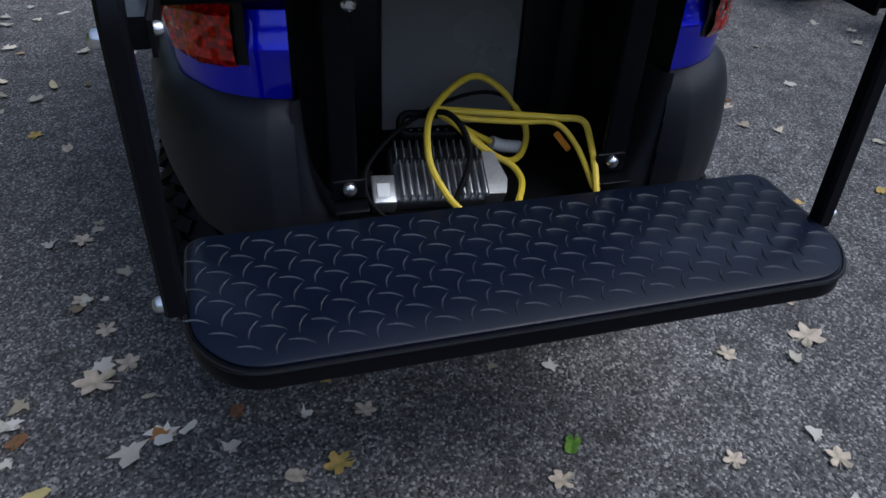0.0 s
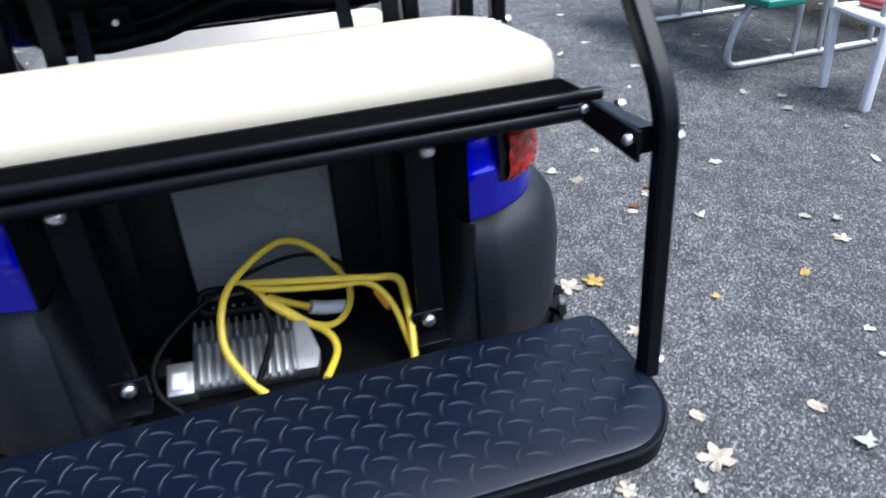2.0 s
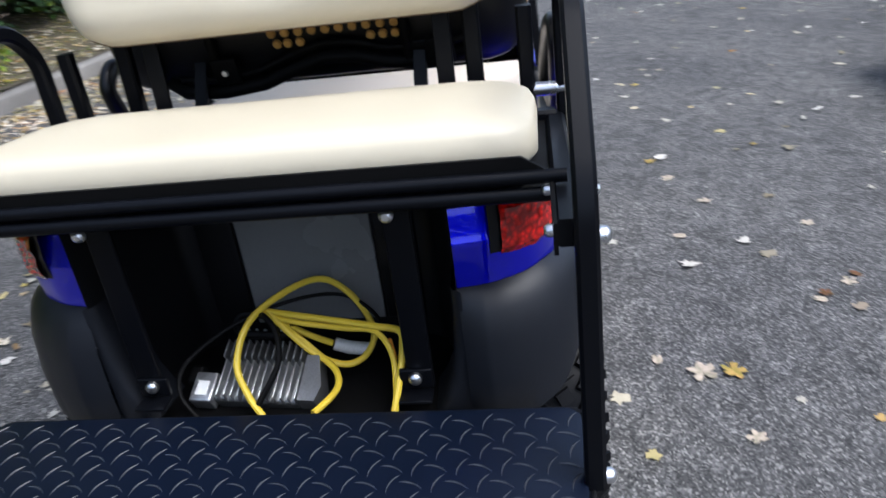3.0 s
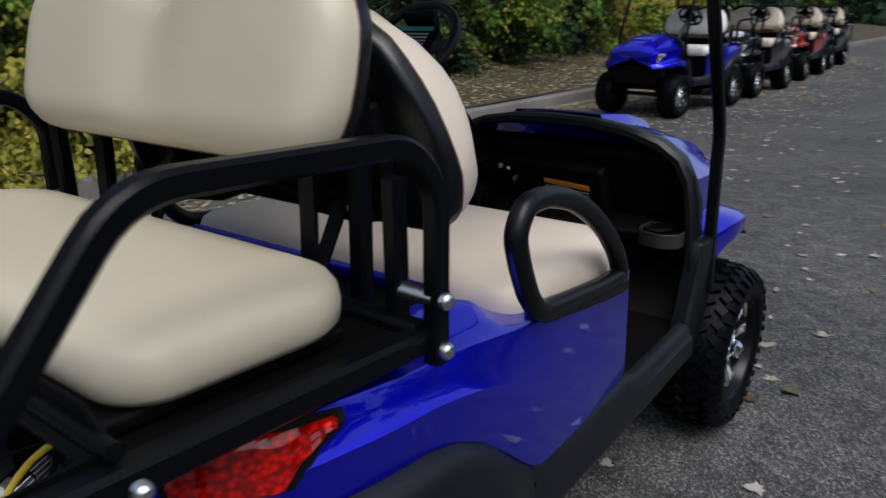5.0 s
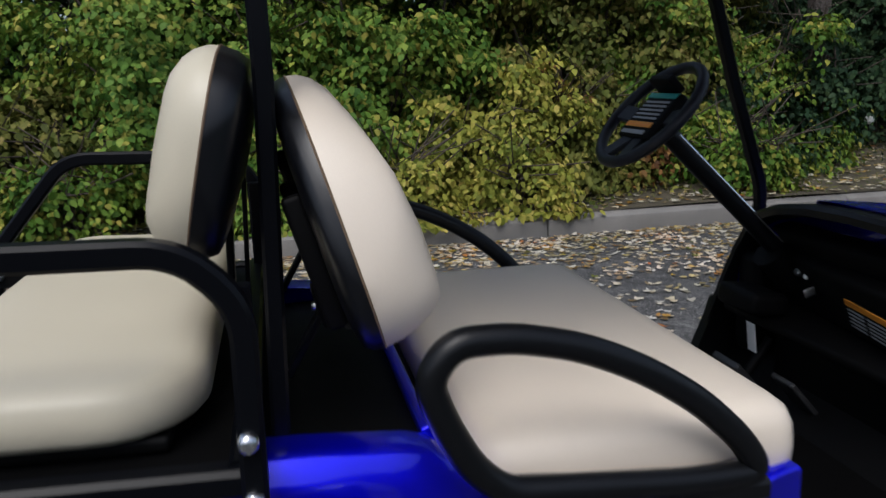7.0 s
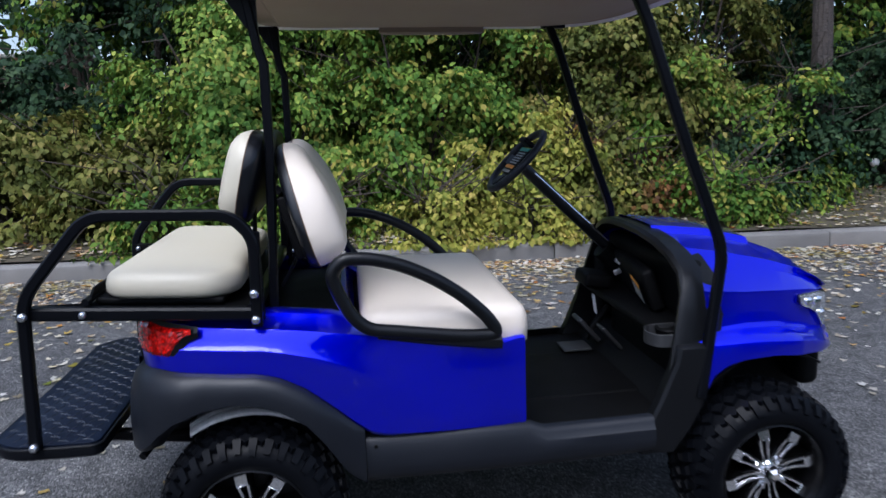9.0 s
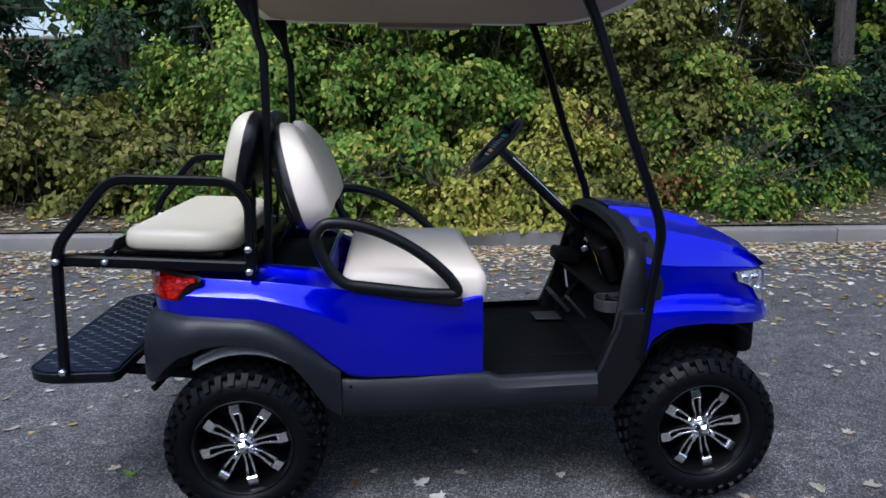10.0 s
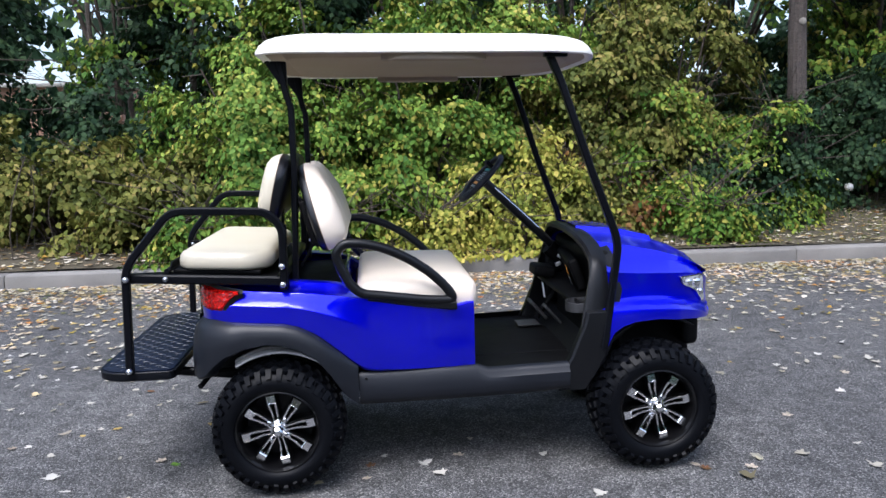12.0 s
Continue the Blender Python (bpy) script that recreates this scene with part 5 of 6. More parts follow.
def shrub(x, y, rx, ry, h, leaf, count, size, seed, label, base_z=0.3, droop=0.6, clump=0.15, category="shrub", kind_name="shrub", full=1.9, over=0.05):
    """Arching sprays of hanging leaves, gathered in heads over a lumpy dome, with dark gaps between."""
    rng = np.random.default_rng(seed)
    ob = thing(kind_name, label, category, pose(x, y, 0))
    per = 16
    sprays = int(count * full) // per
    heads = max(14, sprays // 22)
    th, u = rng.uniform(0, 2 * math.pi, heads), rng.uniform(-0.42, 1.0, heads)
    el = np.arcsin(np.clip(u, -0.42, 1))
    rad = (1 + 0.16 * np.sin(3 * th + seed) + rng.normal(0, 0.17, heads)) * rng.uniform(0.35, 1.0, heads) ** 0.5
    c = np.stack([rx * rad * np.cos(th) * np.cos(el) ** 0.6, ry * rad * np.sin(th) * np.cos(el) ** 0.6, base_z + (h - base_z) * (0.32 + 0.68 * rad * np.sin(el))], axis=1)
    aim = c - np.array([0, 0, base_z + 0.25 * (h - base_z)])
    aim /= np.linalg.norm(aim, axis=1)[:, None] + 1e-9
    aim = aim * np.array([1, 1, 0.45]) + rng.normal(0, 0.25, (heads, 3))
    pick = rng.integers(0, heads, sprays)
    big = clump * 0.62 * (0.5 + 0.5 * max(rx, 0.6))
    c = c[pick] + rng.normal(0, 1, (sprays, 3)) * np.array([big, big, big * 0.6])
    c[:, 2] = np.maximum(c[:, 2], base_z + 0.05)
    twig = aim[pick] + rng.normal(0, 0.42, (sprays, 3))
    twig /= np.linalg.norm(twig, axis=1)[:, None]
    side = np.cross(twig, np.array([0, 0, 1.0]) + rng.normal(0, 0.25, (sprays, 3)))
    side /= np.linalg.norm(side, axis=1)[:, None] + 1e-9
    run = (np.arange(per)[None, :] + rng.uniform(0, 1, (sprays, per))) / per
    length = rng.uniform(0.30, 0.75, sprays)[:, None] * (0.50 + size * 4)
    hand = np.where(np.arange(per) % 2, 1.0, -1.0)[None, :]
    lateral = hand * rng.uniform(0.25, 1.0, (sprays, per)) * size * 1.1
    at = c[:, None, :] + twig[:, None, :] * (run * length)[:, :, None] + side[:, None, :] * lateral[:, :, None] + rng.normal(0, 0.010 + size * 0.12, (sprays, per, 3))
    at[:, :, 2] -= (run ** 2) * length * droop
    at[:, :, 2] = np.maximum(at[:, :, 2], 0.20)
    if y > 0:
        at[:, :, 1] = np.maximum(at[:, :, 1], kerb_y(x) + over - y + np.abs(rng.normal(0, 0.06, (sprays, per))))
    out = twig * np.array([1, 1, 0.3]) + np.array([0, 0, 0.55])
    nrm = np.repeat(out[:, None, :], per, axis=1) + side[:, None, :] * hand[:, :, None] * 0.35
    v, f = leaf_blades(rng, at.reshape(-1, 3), nrm.reshape(-1, 3), size, 0.42, OVATE if size < 0.08 else KITE, 1.9)
    joined("foliage", v, f, leaf, ob)
    r2 = random.Random(seed)
    bm = bmesh.new()
    for k in range(9):
        a = r2.uniform(0, 6.28)
        top = Vector((rx * 0.75 * math.cos(a), ry * 0.75 * math.sin(a), base_z + (h - base_z) * r2.uniform(0.55, 0.95)))
        foot = Vector((rx * 0.12 * math.cos(a), ry * 0.12 * math.sin(a), 0.1 if kind_name == "shrub" else base_z + 0.25 * (h - base_z)))
        mid = foot.lerp(top, 0.5) + Vector((r2.uniform(-0.2, 0.2), r2.uniform(-0.2, 0.2), 0.25))
        r0 = 0.012 + 0.003 * h
        for p, q, ra in ((foot, mid, r0), (mid, top, r0 * 0.6)):
            tube([p, p.lerp(q, 0.5) + Vector((r2.uniform(-0.06, 0.06), r2.uniform(-0.06, 0.06), 0)), q], ra, bm, sides=5)
        for j in range(4):
            p = mid.lerp(top, r2.uniform(0, 1))
            tube([p, p + Vector((r2.uniform(-0.6, 0.6), r2.uniform(-0.6, 0.4), r2.uniform(0.0, 0.5)))], 0.006, bm, sides=4)
    part("stem", bm, TWIG, ob)
    return ob


def tree(x, y, r, h, crown_z, crown_r, leaf, count, size, seed, label):
    ob = shrub(x, y, crown_r, crown_r, h, leaf, count, size, seed, label, base_z=crown_z, clump=0.22, category="tree", kind_name="tree")
    bm = bmesh.new()
    r2 = random.Random(seed + 5)
    steps, sides = 24, 28 if r > 0.1 else 10
    pts = [Vector((0.05 * math.sin(k * 0.31 + seed), 0.05 * math.cos(k * 0.27 + seed), h * 0.9 * k / steps)) for k in range(steps + 1)]
    rings = []
    for k, p in enumerate(pts):
        ra = r * (1.0 - 0.62 * k / steps) * (1 + 0.5 * math.exp(-k * 1.2))
        ring = []
        for j in range(sides):
            a = 2 * math.pi * j / sides + 0.1 * math.sin(k * 0.7)
            ring.append(bm.verts.new(p + Vector((math.cos(a), math.sin(a), 0)) * ra * (1 + (0.07 if j % 2 else -0.05) * r2.uniform(0.3, 1.2))))
        rings.append(ring)
    for a, b in zip(rings, rings[1:]):
        for j in range(sides):
            bm.faces.new((a[j], a[(j + 1) % sides], b[(j + 1) % sides], b[j]))
    for k in range(10):
        p = pts[15].lerp(pts[24], r2.random())
        a = r2.uniform(0, 6.28)
        tube([p, p + Vector((math.cos(a), math.sin(a), 0.5)) * crown_r * 0.35, p + Vector((math.cos(a), math.sin(a), 1.0)) * crown_r * 0.7], r * 0.13, bm, sides=6)
    trunk = part("trunk", bm, BARK, ob)
    if r > 0.12:
        knot = Vector((-0.045, -r * 0.90, 3.02))
        part("branch_scar", disc(knot, (-0.25, -1, 0.1), 0.048, 0.02, sides=14, dome=0.008), SCAR, trunk, "pale round scar of a cut branch")
    return ob


GREEN = "green leafy shrub just behind the kerb"
GOLD = "yellowing green shrub just behind the kerb"
DEEP = "dark green shrub with shade put into its leaf colour"
OPEN_SHRUBS = (
    (-6.4, 7.6, 1.2, 1.2, 3.2, LEAF_E, 5000, 0.10, "thin olive shrub in front of dark trees"),
    (-3.5, 6.3, 0.95, 0.6, 1.5, LEAF_E, 7000, 0.085, "olive shrub in front of dark trees"),
    (-4.9, 6.6, 0.80, 0.6, 1.3, LEAF_E, 4500, 0.090, "olive shrub in front of dark trees"),
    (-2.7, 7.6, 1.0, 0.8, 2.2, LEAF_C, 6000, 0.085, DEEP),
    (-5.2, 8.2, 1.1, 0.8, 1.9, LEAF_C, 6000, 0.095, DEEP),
    (-1.95, 5.75, 0.70, 0.48, 1.25, LEAF_E, 4800, 0.078, "sparse olive-green shrub beside the kerb"),
    (-1.9, 7.3, 1.0, 0.8, 2.4, LEAF_A, 7000, 0.075, GREEN),
    (-0.7, 6.35, 1.3, 1.0, 2.7, LEAF_D, 14000, 0.072, GREEN),
    (0.1, 7.2, 1.5, 1.2, 4.0, LEAF_A, 13000, 0.080, GREEN),
    (1.2, 6.3, 1.2, 1.0, 3.0, LEAF_A, 13000, 0.075, GREEN),
    (2.1, 7.0, 1.4, 1.2, 4.3, LEAF_D, 12000, 0.082, GREEN),
)
HEDGE_SHRUBS = (
    (2.3, 5.65, 0.80, 0.55, 1.30, LEAF_B, 7000, 0.072, GOLD),
    (3.30, 5.75, 0.65, 0.50, 1.25, LEAF_E, 5500, 0.068, GREEN),
    (3.5, 6.6, 1.2, 1.0, 3.5, LEAF_E, 12000, 0.078, GREEN),
    (4.35, 6.2, 0.95, 0.75, 2.4, LEAF_A, 9000, 0.070, GREEN),
    (4.75, 6.9, 1.10, 1.0, 4.3, LEAF_E, 12000, 0.076, GREEN),
    (5.05, 5.85, 0.65, 0.45, 1.3, LEAF_C, 5000, 0.070, DEEP),
    (3.75, 5.60, 0.30, 0.25, 0.95, LEAF_R, 500, 0.070, "small withered brown shrub at the kerb"),
    (3.05, 5.80, 0.35, 0.25, 1.45, LEAF_R, 450, 0.065, "withered red-brown sprig among green shrubs"),
    (5.75, 6.15, 0.60, 0.6, 1.75, LEAF_A, 6000, 0.070, GREEN),
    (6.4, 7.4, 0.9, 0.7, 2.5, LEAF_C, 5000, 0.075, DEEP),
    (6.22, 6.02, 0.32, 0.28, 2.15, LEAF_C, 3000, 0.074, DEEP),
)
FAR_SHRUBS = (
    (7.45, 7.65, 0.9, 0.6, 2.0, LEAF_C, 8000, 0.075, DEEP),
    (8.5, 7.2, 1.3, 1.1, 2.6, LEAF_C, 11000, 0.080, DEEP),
    (10.3, 7.3, 1.7, 1.3, 3.4, LEAF_A, 10000, 0.09, GREEN),
    (12.8, 7.4, 1.9, 1.5, 4.0, LEAF_C, 9000, 0.10, DEEP),
    (15.5, 7.4, 2.0, 1.6, 4.0, LEAF_A, 9000, 0.11, GREEN),
    (18.6, 7.5, 2.2, 1.7, 4.2, LEAF_B, 8000, 0.12, GOLD),
    (22.2, 7.5, 2.4, 1.8, 4.4, LEAF_A, 8000, 0.13, GREEN),
    (26.5, 7.4, 2.6, 2.0, 4.6, LEAF_C, 8000, 0.14, DEEP),
    (31.5, 7.0, 3.2, 2.2, 5.0, LEAF_A, 8000, 0.17, GREEN),
)
for k, (x, y, rx, ry, h, leaf, count, size, label) in enumerate(OPEN_SHRUBS + HEDGE_SHRUBS + FAR_SHRUBS):
    shrub(x, y, rx, ry, h, leaf, count, size, 11 + k, label, base_z=0.22)
for k, (x, rx, h, leaf, over) in enumerate(((-1.55, 0.42, 0.80, LEAF_A, -0.10), (0.10, 0.50, 0.80, LEAF_D, 0.05), (1.25, 0.34, 0.75, LEAF_B, -0.22), (2.30, 0.30, 0.70, LEAF_B, -0.06), (4.60, 0.40, 0.80, LEAF_A, 0.22))):
    shrub(x, kerb_y(x) + 0.50, rx, 0.34, h, leaf, 1500, 0.066, 210 + k, "low leafy shrub hanging over the kerb", base_z=0.16, droop=0.9, over=over)
NEAR_TREES = (
    (6.50, 6.35, 0.145, 9.0, 3.7, 2.2, LEAF_A, 7000, 0.10, "broad-leaved tree with a ridged grey trunk"),
    (-2.2, 8.2, 0.07, 6.5, 2.6, 1.5, LEAF_A, 5500, 0.10, "slender tree with thinning leaves"),
    (-1.1, 9.2, 0.09, 7.0, 1.2, 1.9, LEAF_C, 10000, 0.11, "slender dark tree behind the shrubs"),
    (-7.1, 9.7, 0.09, 6.5, 1.3, 1.9, LEAF_C, 9000, 0.11, "slender dark tree behind the shrubs"),
    (-3.9, 10.6, 0.08, 6.5, 0.7, 1.6, LEAF_C, 5000, 0.12, "thin dark tree behind the shrubs"),
    (1.0, 9.6, 0.06, 7.5, 1.2, 2.4, LEAF_C, 10000, 0.13, "dark tree behind the hedge"),
)
FAR_TREES = (
    (4.3, 10.0, 0.06, 8.0, 1.2, 2.8, LEAF_C, 10000, 0.13, "dark tree behind the hedge"),
    (7.6, 10.6, 0.06, 8.0, 1.2, 2.6, LEAF_A, 9000, 0.12, "green tree behind the hedge"),
    (9.3, 8.6, 0.07, 6.5, 0.8, 1.6, LEAF_E, 9000, 0.11, "slender dark tree behind the shrubs"),
    (10.9, 10.5, 0.06, 8.0, 1.4, 2.8, LEAF_C, 10000, 0.14, "dark tree behind the hedge"),
    (15.5, 11.0, 0.06, 9.0, 1.4, 3.5, LEAF_C, 9000, 0.17, "dark tree behind the hedge"),
    (22.0, 11.0, 0.18, 10.0, 1.6, 4.2, LEAF_A, 9000, 0.2, "tall green tree behind the hedge"),
    (30.0, 11.0, 0.2, 11.0, 1.8, 5.0, LEAF_C, 9000, 0.24, "tall dark tree behind the hedge"),
)
for k, (x, y, r, h, cz, cr, leaf, count, size, label) in enumerate(NEAR_TREES + FAR_TREES):
    tree(x, y, r, h, cz, cr, leaf, count, size, 71 + k, label)

# small garden light and dry brush among the shrubs
light = thing("garden_light", "small white globe light on a dark stake under the shrubs", "garden light", pose(7.36, 6.34, 0.08))
part("stake", tube([(0, 0, 0.15), (0, 0, 0.58)], 0.014, sides=8), DARK, light)
bm = bmesh.new()
bmesh.ops.create_uvsphere(bm, u_segments=16, v_segments=10, radius=0.058)
bmesh.ops.translate(bm, vec=(0, 0, 0.626), verts=bm.verts)
part("globe", bm, WHITE, light)
r3 = random.Random(31)
brush = thing("dry_brush", "bare brown brushwood leaning at the kerb", "brushwood", pose(-2.4, 5.55, 0))
for k in range(26):
    foot = Vector((r3.uniform(-2.2, 2.0), r3.uniform(-0.3, 0.5), 0.15))
    lean = Vector((r3.uniform(-0.7, 0.7), r3.uniform(-0.45, 0.25), r3.uniform(0.5, 1.7)))
    path = [foot + lean * u + Vector((0.12 * math.sin(3 * u + k), 0, -0.35 * u * u)) for u in (0, 0.25, 0.5, 0.75, 1.0)]
    part("twig", tube(path, r3.uniform(0.004, 0.009), sides=5), TWIG, brush)

# bare young tree whose twigs cross the gap in the hedge
bare = thing("bare_tree", "young bare tree with thin grey twigs", "tree", pose(-3.9, 8.9, 0.3))
part("trunk", tube([(0, 0, 0), (0.06, 0.05, 1.6), (-0.03, 0, 3.2), (0.10, -0.05, 5.2)], 0.040, corner=0.5, sides=8), BARK, bare)
for k in range(16):
    z = r3.uniform(1.4, 4.4)
    a = r3.uniform(0, 6.28)
    reach = r3.uniform(0.9, 1.9)
    path = [Vector((math.cos(a) * u * reach, math.sin(a) * u * reach, z + 0.75 * u - 0.55 * u * u + 0.05 * math.sin(7 * u + k))) for u in (0, 0.2, 0.4, 0.6, 0.8, 1.0)]
    bm = tube(path, 0.010, sides=5)
    for j in range(6):
        p = path[r3.randrange(1, 6)]
        q = p + Vector((r3.uniform(-0.5, 0.5), r3.uniform(-0.4, 0.4), r3.uniform(-0.15, 0.45)))
        tube([p, p.lerp(q, 0.5) + Vector((0, 0, 0.05)), q], 0.004, bm, sides=4)
    part("branch", bm, TWIG, bare)

# low plastered building far behind the trees
house = thing("building", "low building with a faded orange wall behind the trees", "building", pose(-11.2, 22.0, 0))
part("wall", rbox((9.0, 6.0, 3.35), 0.02, (0, 0, 1.675)), PLASTER, house)
part("roof", rbox((9.3, 6.3, 0.12), 0.03, (0, 0, 3.41)), ROOF, house, "pale flat roof")

# far woods that close the view
rng = np.random.default_rng(5)
n = 26000
fx = rng.uniform(-40, 90, n)
at = np.stack([fx, 15 + rng.uniform(0, 4, n) + 0 * fx, 0.2 + 7.5 * rng.uniform(0, 1, n) ** 1.3 * (0.75 + 0.25 * np.sin(fx * 0.6))], axis=1)
gap = (fx > -10.4) & (fx < -7.6) & (at[:, 2] > 1.9) & (at[:, 2] < 3.9)
at = at[~gap]
v, f = leaf_blades(rng, at, np.tile([[0, -0.8, 0.5]], (len(at), 1)), 0.50)
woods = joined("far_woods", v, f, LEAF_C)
tagged(woods, "dense dark woodland beyond the hedge", "woods", kind="stuff")
n = 9000
at = np.stack([48 + rng.uniform(0, 5, n), rng.uniform(-30, 18, n), 0.2 + 4.5 * rng.uniform(0, 1, n) ** 1.2], axis=1)
v, f = leaf_blades(rng, at, np.tile([[-0.8, 0, 0.5]], (n, 1)), 0.60)
woods = joined("far_woods", v, f, LEAF_C)
tagged(woods, "line of dark trees across the far end", "woods", kind="stuff")
n = 16000
fx = rng.uniform(-34, 50, n)
at = np.stack([fx, -15 - rng.uniform(0, 4, n), 0.2 + 6.5 * rng.uniform(0, 1, n) ** 1.2 * (0.75 + 0.25 * np.sin(fx * 0.5))], axis=1)
v, f = leaf_blades(rng, at, np.tile([[0, 0.8, 0.5]], (n, 1)), 0.60)
tagged(joined("far_woods", v, f, LEAF_C), "line of dark trees across the asphalt", "woods", kind="stuff")
n = 9000
at = np.stack([-30 - rng.uniform(0, 4, n), rng.uniform(-20, 20, n), 0.2 + 7 * rng.uniform(0, 1, n) ** 1.2], axis=1)
v, f = leaf_blades(rng, at, np.tile([[0.8, 0, 0.5]], (n, 1)), 0.65)
tagged(joined("far_woods", v, f, LEAF_C), "line of dark trees behind the lot", "woods", kind="stuff")

# grassy edge on the far side of the asphalt, its soil coloured dark for shade
def edge_y(x):
    return lerp([(-40, -6.2), (0.0, -5.4), (1.2, -4.5), (2.3, -4.0), (4.7, -3.85), (7.2, -4.0), (14, -5.0), (60, -8.0)], x) + 0.07 * math.sin(x * 1.9) + 0.05 * math.sin(x * 5.3 + 1.0)


rows = []
for d in (0.0, 0.05, 0.25, 0.6, 1.2, 2.5, 5.0, 30.0):
    rows.append([(x, edge_y(x) - d, min(0.004 + d * 0.12, 0.05 + d * 0.02) + 0.012 * math.sin(x * 2.3 + d * 5)* min(d, 1)) for x in np.arange(-40, 60, 0.5)])
far_verge = part("verge", sheet(rows), SHADESOIL)
tagged(far_verge, "soil edge under the picnic tables, coloured dark for shade", "verge", kind="structure")
for k, (x, y, rx, h, leaf) in enumerate(((1.6, -7.4, 1.3, 2.4, LEAF_C), (4.2, -7.2, 1.5, 2.8, LEAF_C), (7.0, -7.0, 1.5, 2.6, LEAF_A), (10.0, -7.4, 1.7, 3.0, LEAF_C), (14.0, -8.2, 2.0, 3.2, LEAF_C))):
    shrub(x, y, rx, 1.0, h, leaf, 4500, 0.11, 140 + k, "dark shrub behind the picnic tables", base_z=0.2)

# fallen leaves
def litter(name, at, size, seed, label, lift=0.006, mat=None):
    rng = np.random.default_rng(seed)
    n = len(at)
    k = 12
    lobes = np.array([0.18, 0.62, 0.48, 1.0, 0.55, 0.95, 1.15, 0.95, 0.55, 1.0, 0.48, 0.62])
    ang = np.linspace(-math.pi, math.pi, k, endpoint=False)[None, :] + rng.normal(0, 0.10, (n, k))
    simple = rng.uniform(0, 1, n) < 0.2
    oval = 0.55 + 0.5 * np.cos(np.linspace(-math.pi, math.pi, k, endpoint=False)) ** 2
    rad = np.where(simple[:, None], oval[None, :], lobes[None, :]) * rng.uniform(0.8, 1.15, (n, k))
    sz = size * rng.uniform(0.55, 1.25, n)
    turn = rng.uniform(0, 2 * math.pi, n)[:, None]
    px, py = rad * np.cos(ang) * sz[:, None], rad * np.sin(ang) * sz[:, None] * np.where(simple, 0.6, 1.0)[:, None]
    curl = rng.uniform(0.0, 0.25, n)[:, None]
    bend = rng.uniform(-0.25, 0.25, (n, 1))
    pz = curl * (px ** 2 + py ** 2) / sz[:, None] + bend * np.abs(py) + 0.1 * rng.uniform(0, 1, (n, k)) * sz[:, None]
    x, y = px * np.cos(turn) - py * np.sin(turn), px * np.sin(turn) + py * np.cos(turn)
    ringv = np.stack([x, y, pz], axis=2) + at[:, None, :] + np.array([0, 0, lift])
    cen = at[:, None, :] + np.array([0, 0, lift])
    v = np.concatenate([cen, ringv], axis=1)
    base = (np.arange(n) * (k + 1))[:, None]
    f = np.concatenate([base + np.array([[0, 1 + j, 1 + (j + 1) % k]]) for j in range(k)])
    ob = joined(name, v.reshape(-1, 3), f, mat or LITTER)
    return tagged(ob, label, "leaves", kind="stuff")


def leaf_meshes():
    out = []
    for k, tones in enumerate((((0.42, 0.38, 0.31), (0.33, 0.28, 0.21)), ((0.36, 0.28, 0.08), (0.28, 0.20, 0.06)), ((0.16, 0.085, 0.04), (0.11, 0.06, 0.03)), ((0.05, 0.14, 0.02), (0.10, 0.19, 0.03)))):
        mat = leaf_material(("pale_leaf", "yellow_leaf", "brown_leaf", "green_leaf")[k], [(0.0, tones[1]), (1.0, tones[0])], 0.7, 0.1)
        for form in range(2):
            rr = random.Random(40 + k * 2 + form)
            bm = bmesh.new()
            rim = []
            for j in range(20):
                a = 2 * math.pi * j / 20
                lobe = 0.52 + 0.48 * abs(math.cos(2.5 * a)) ** 0.5 if form == 0 else 0.70 + 0.16 * math.cos(2 * a)
                lobe *= (0.45 if j == 10 else 1) * rr.uniform(0.85, 1.12)
                q = Vector((math.cos(a), math.sin(a) * 0.92, 0)) * lobe
                rim.append(bm.verts.new((q.x, q.y, 0.10 * lobe * lobe * rr.uniform(0.2, 1.6) + 0.10 * abs(q.y))))
            mid = bm.verts.new((0, 0, 0.02))
            for j in range(20):
                bm.faces.new((mid, rim[j], rim[(j + 1) % 20]))
            tube([(-0.3, 0, 0.03), (-0.7, 0.03, 0.05), (-1.15, 0.10, 0.04)], 0.022, bm, sides=4)
            data = bpy.data.meshes.new("fallen_leaf")
            bm.to_mesh(data)
            bm.free()
            out.append((data, mat))
    return out


LEAVES = leaf_meshes()
PALE_AT = ((-0.12, 0.83, 52), (-0.07, 0.76, 34), (0.06, 0.82, 30), (-0.48, 0.41, 32), (-0.62, -0.12, 30), (-0.36, -0.93, 50), (-0.22, -0.97, 30), (-0.37, -0.68, 28), (-0.34, 0.24, 28), (0.47, 0.92, 34), (-0.31, 0.67, 30), (-0.71, -0.74, 34), (-0.66, -0.51, 28), (1.05, 1.03, 36), (0.19, 0.89, 30), (-0.30, -1.27, 34), (0.93, -1.52, 32), (0.82, -1.39, 30), (0.35, -1.95, 34), (0.44, -0.93, 50), (1.36, -1.03, 36), (1.70, -1.20, 32), (1.41, -1.54, 30), (0.51, -0.81, 32), (0.15, -1.01, 30), (2.0, -1.09, 34), (2.09, -0.61, 30), (1.85, -0.55, 32), (2.59, -0.06, 34), (0.36, -0.46, 28), (0.80, -0.28, 30), (3.33, 0.54, 34))
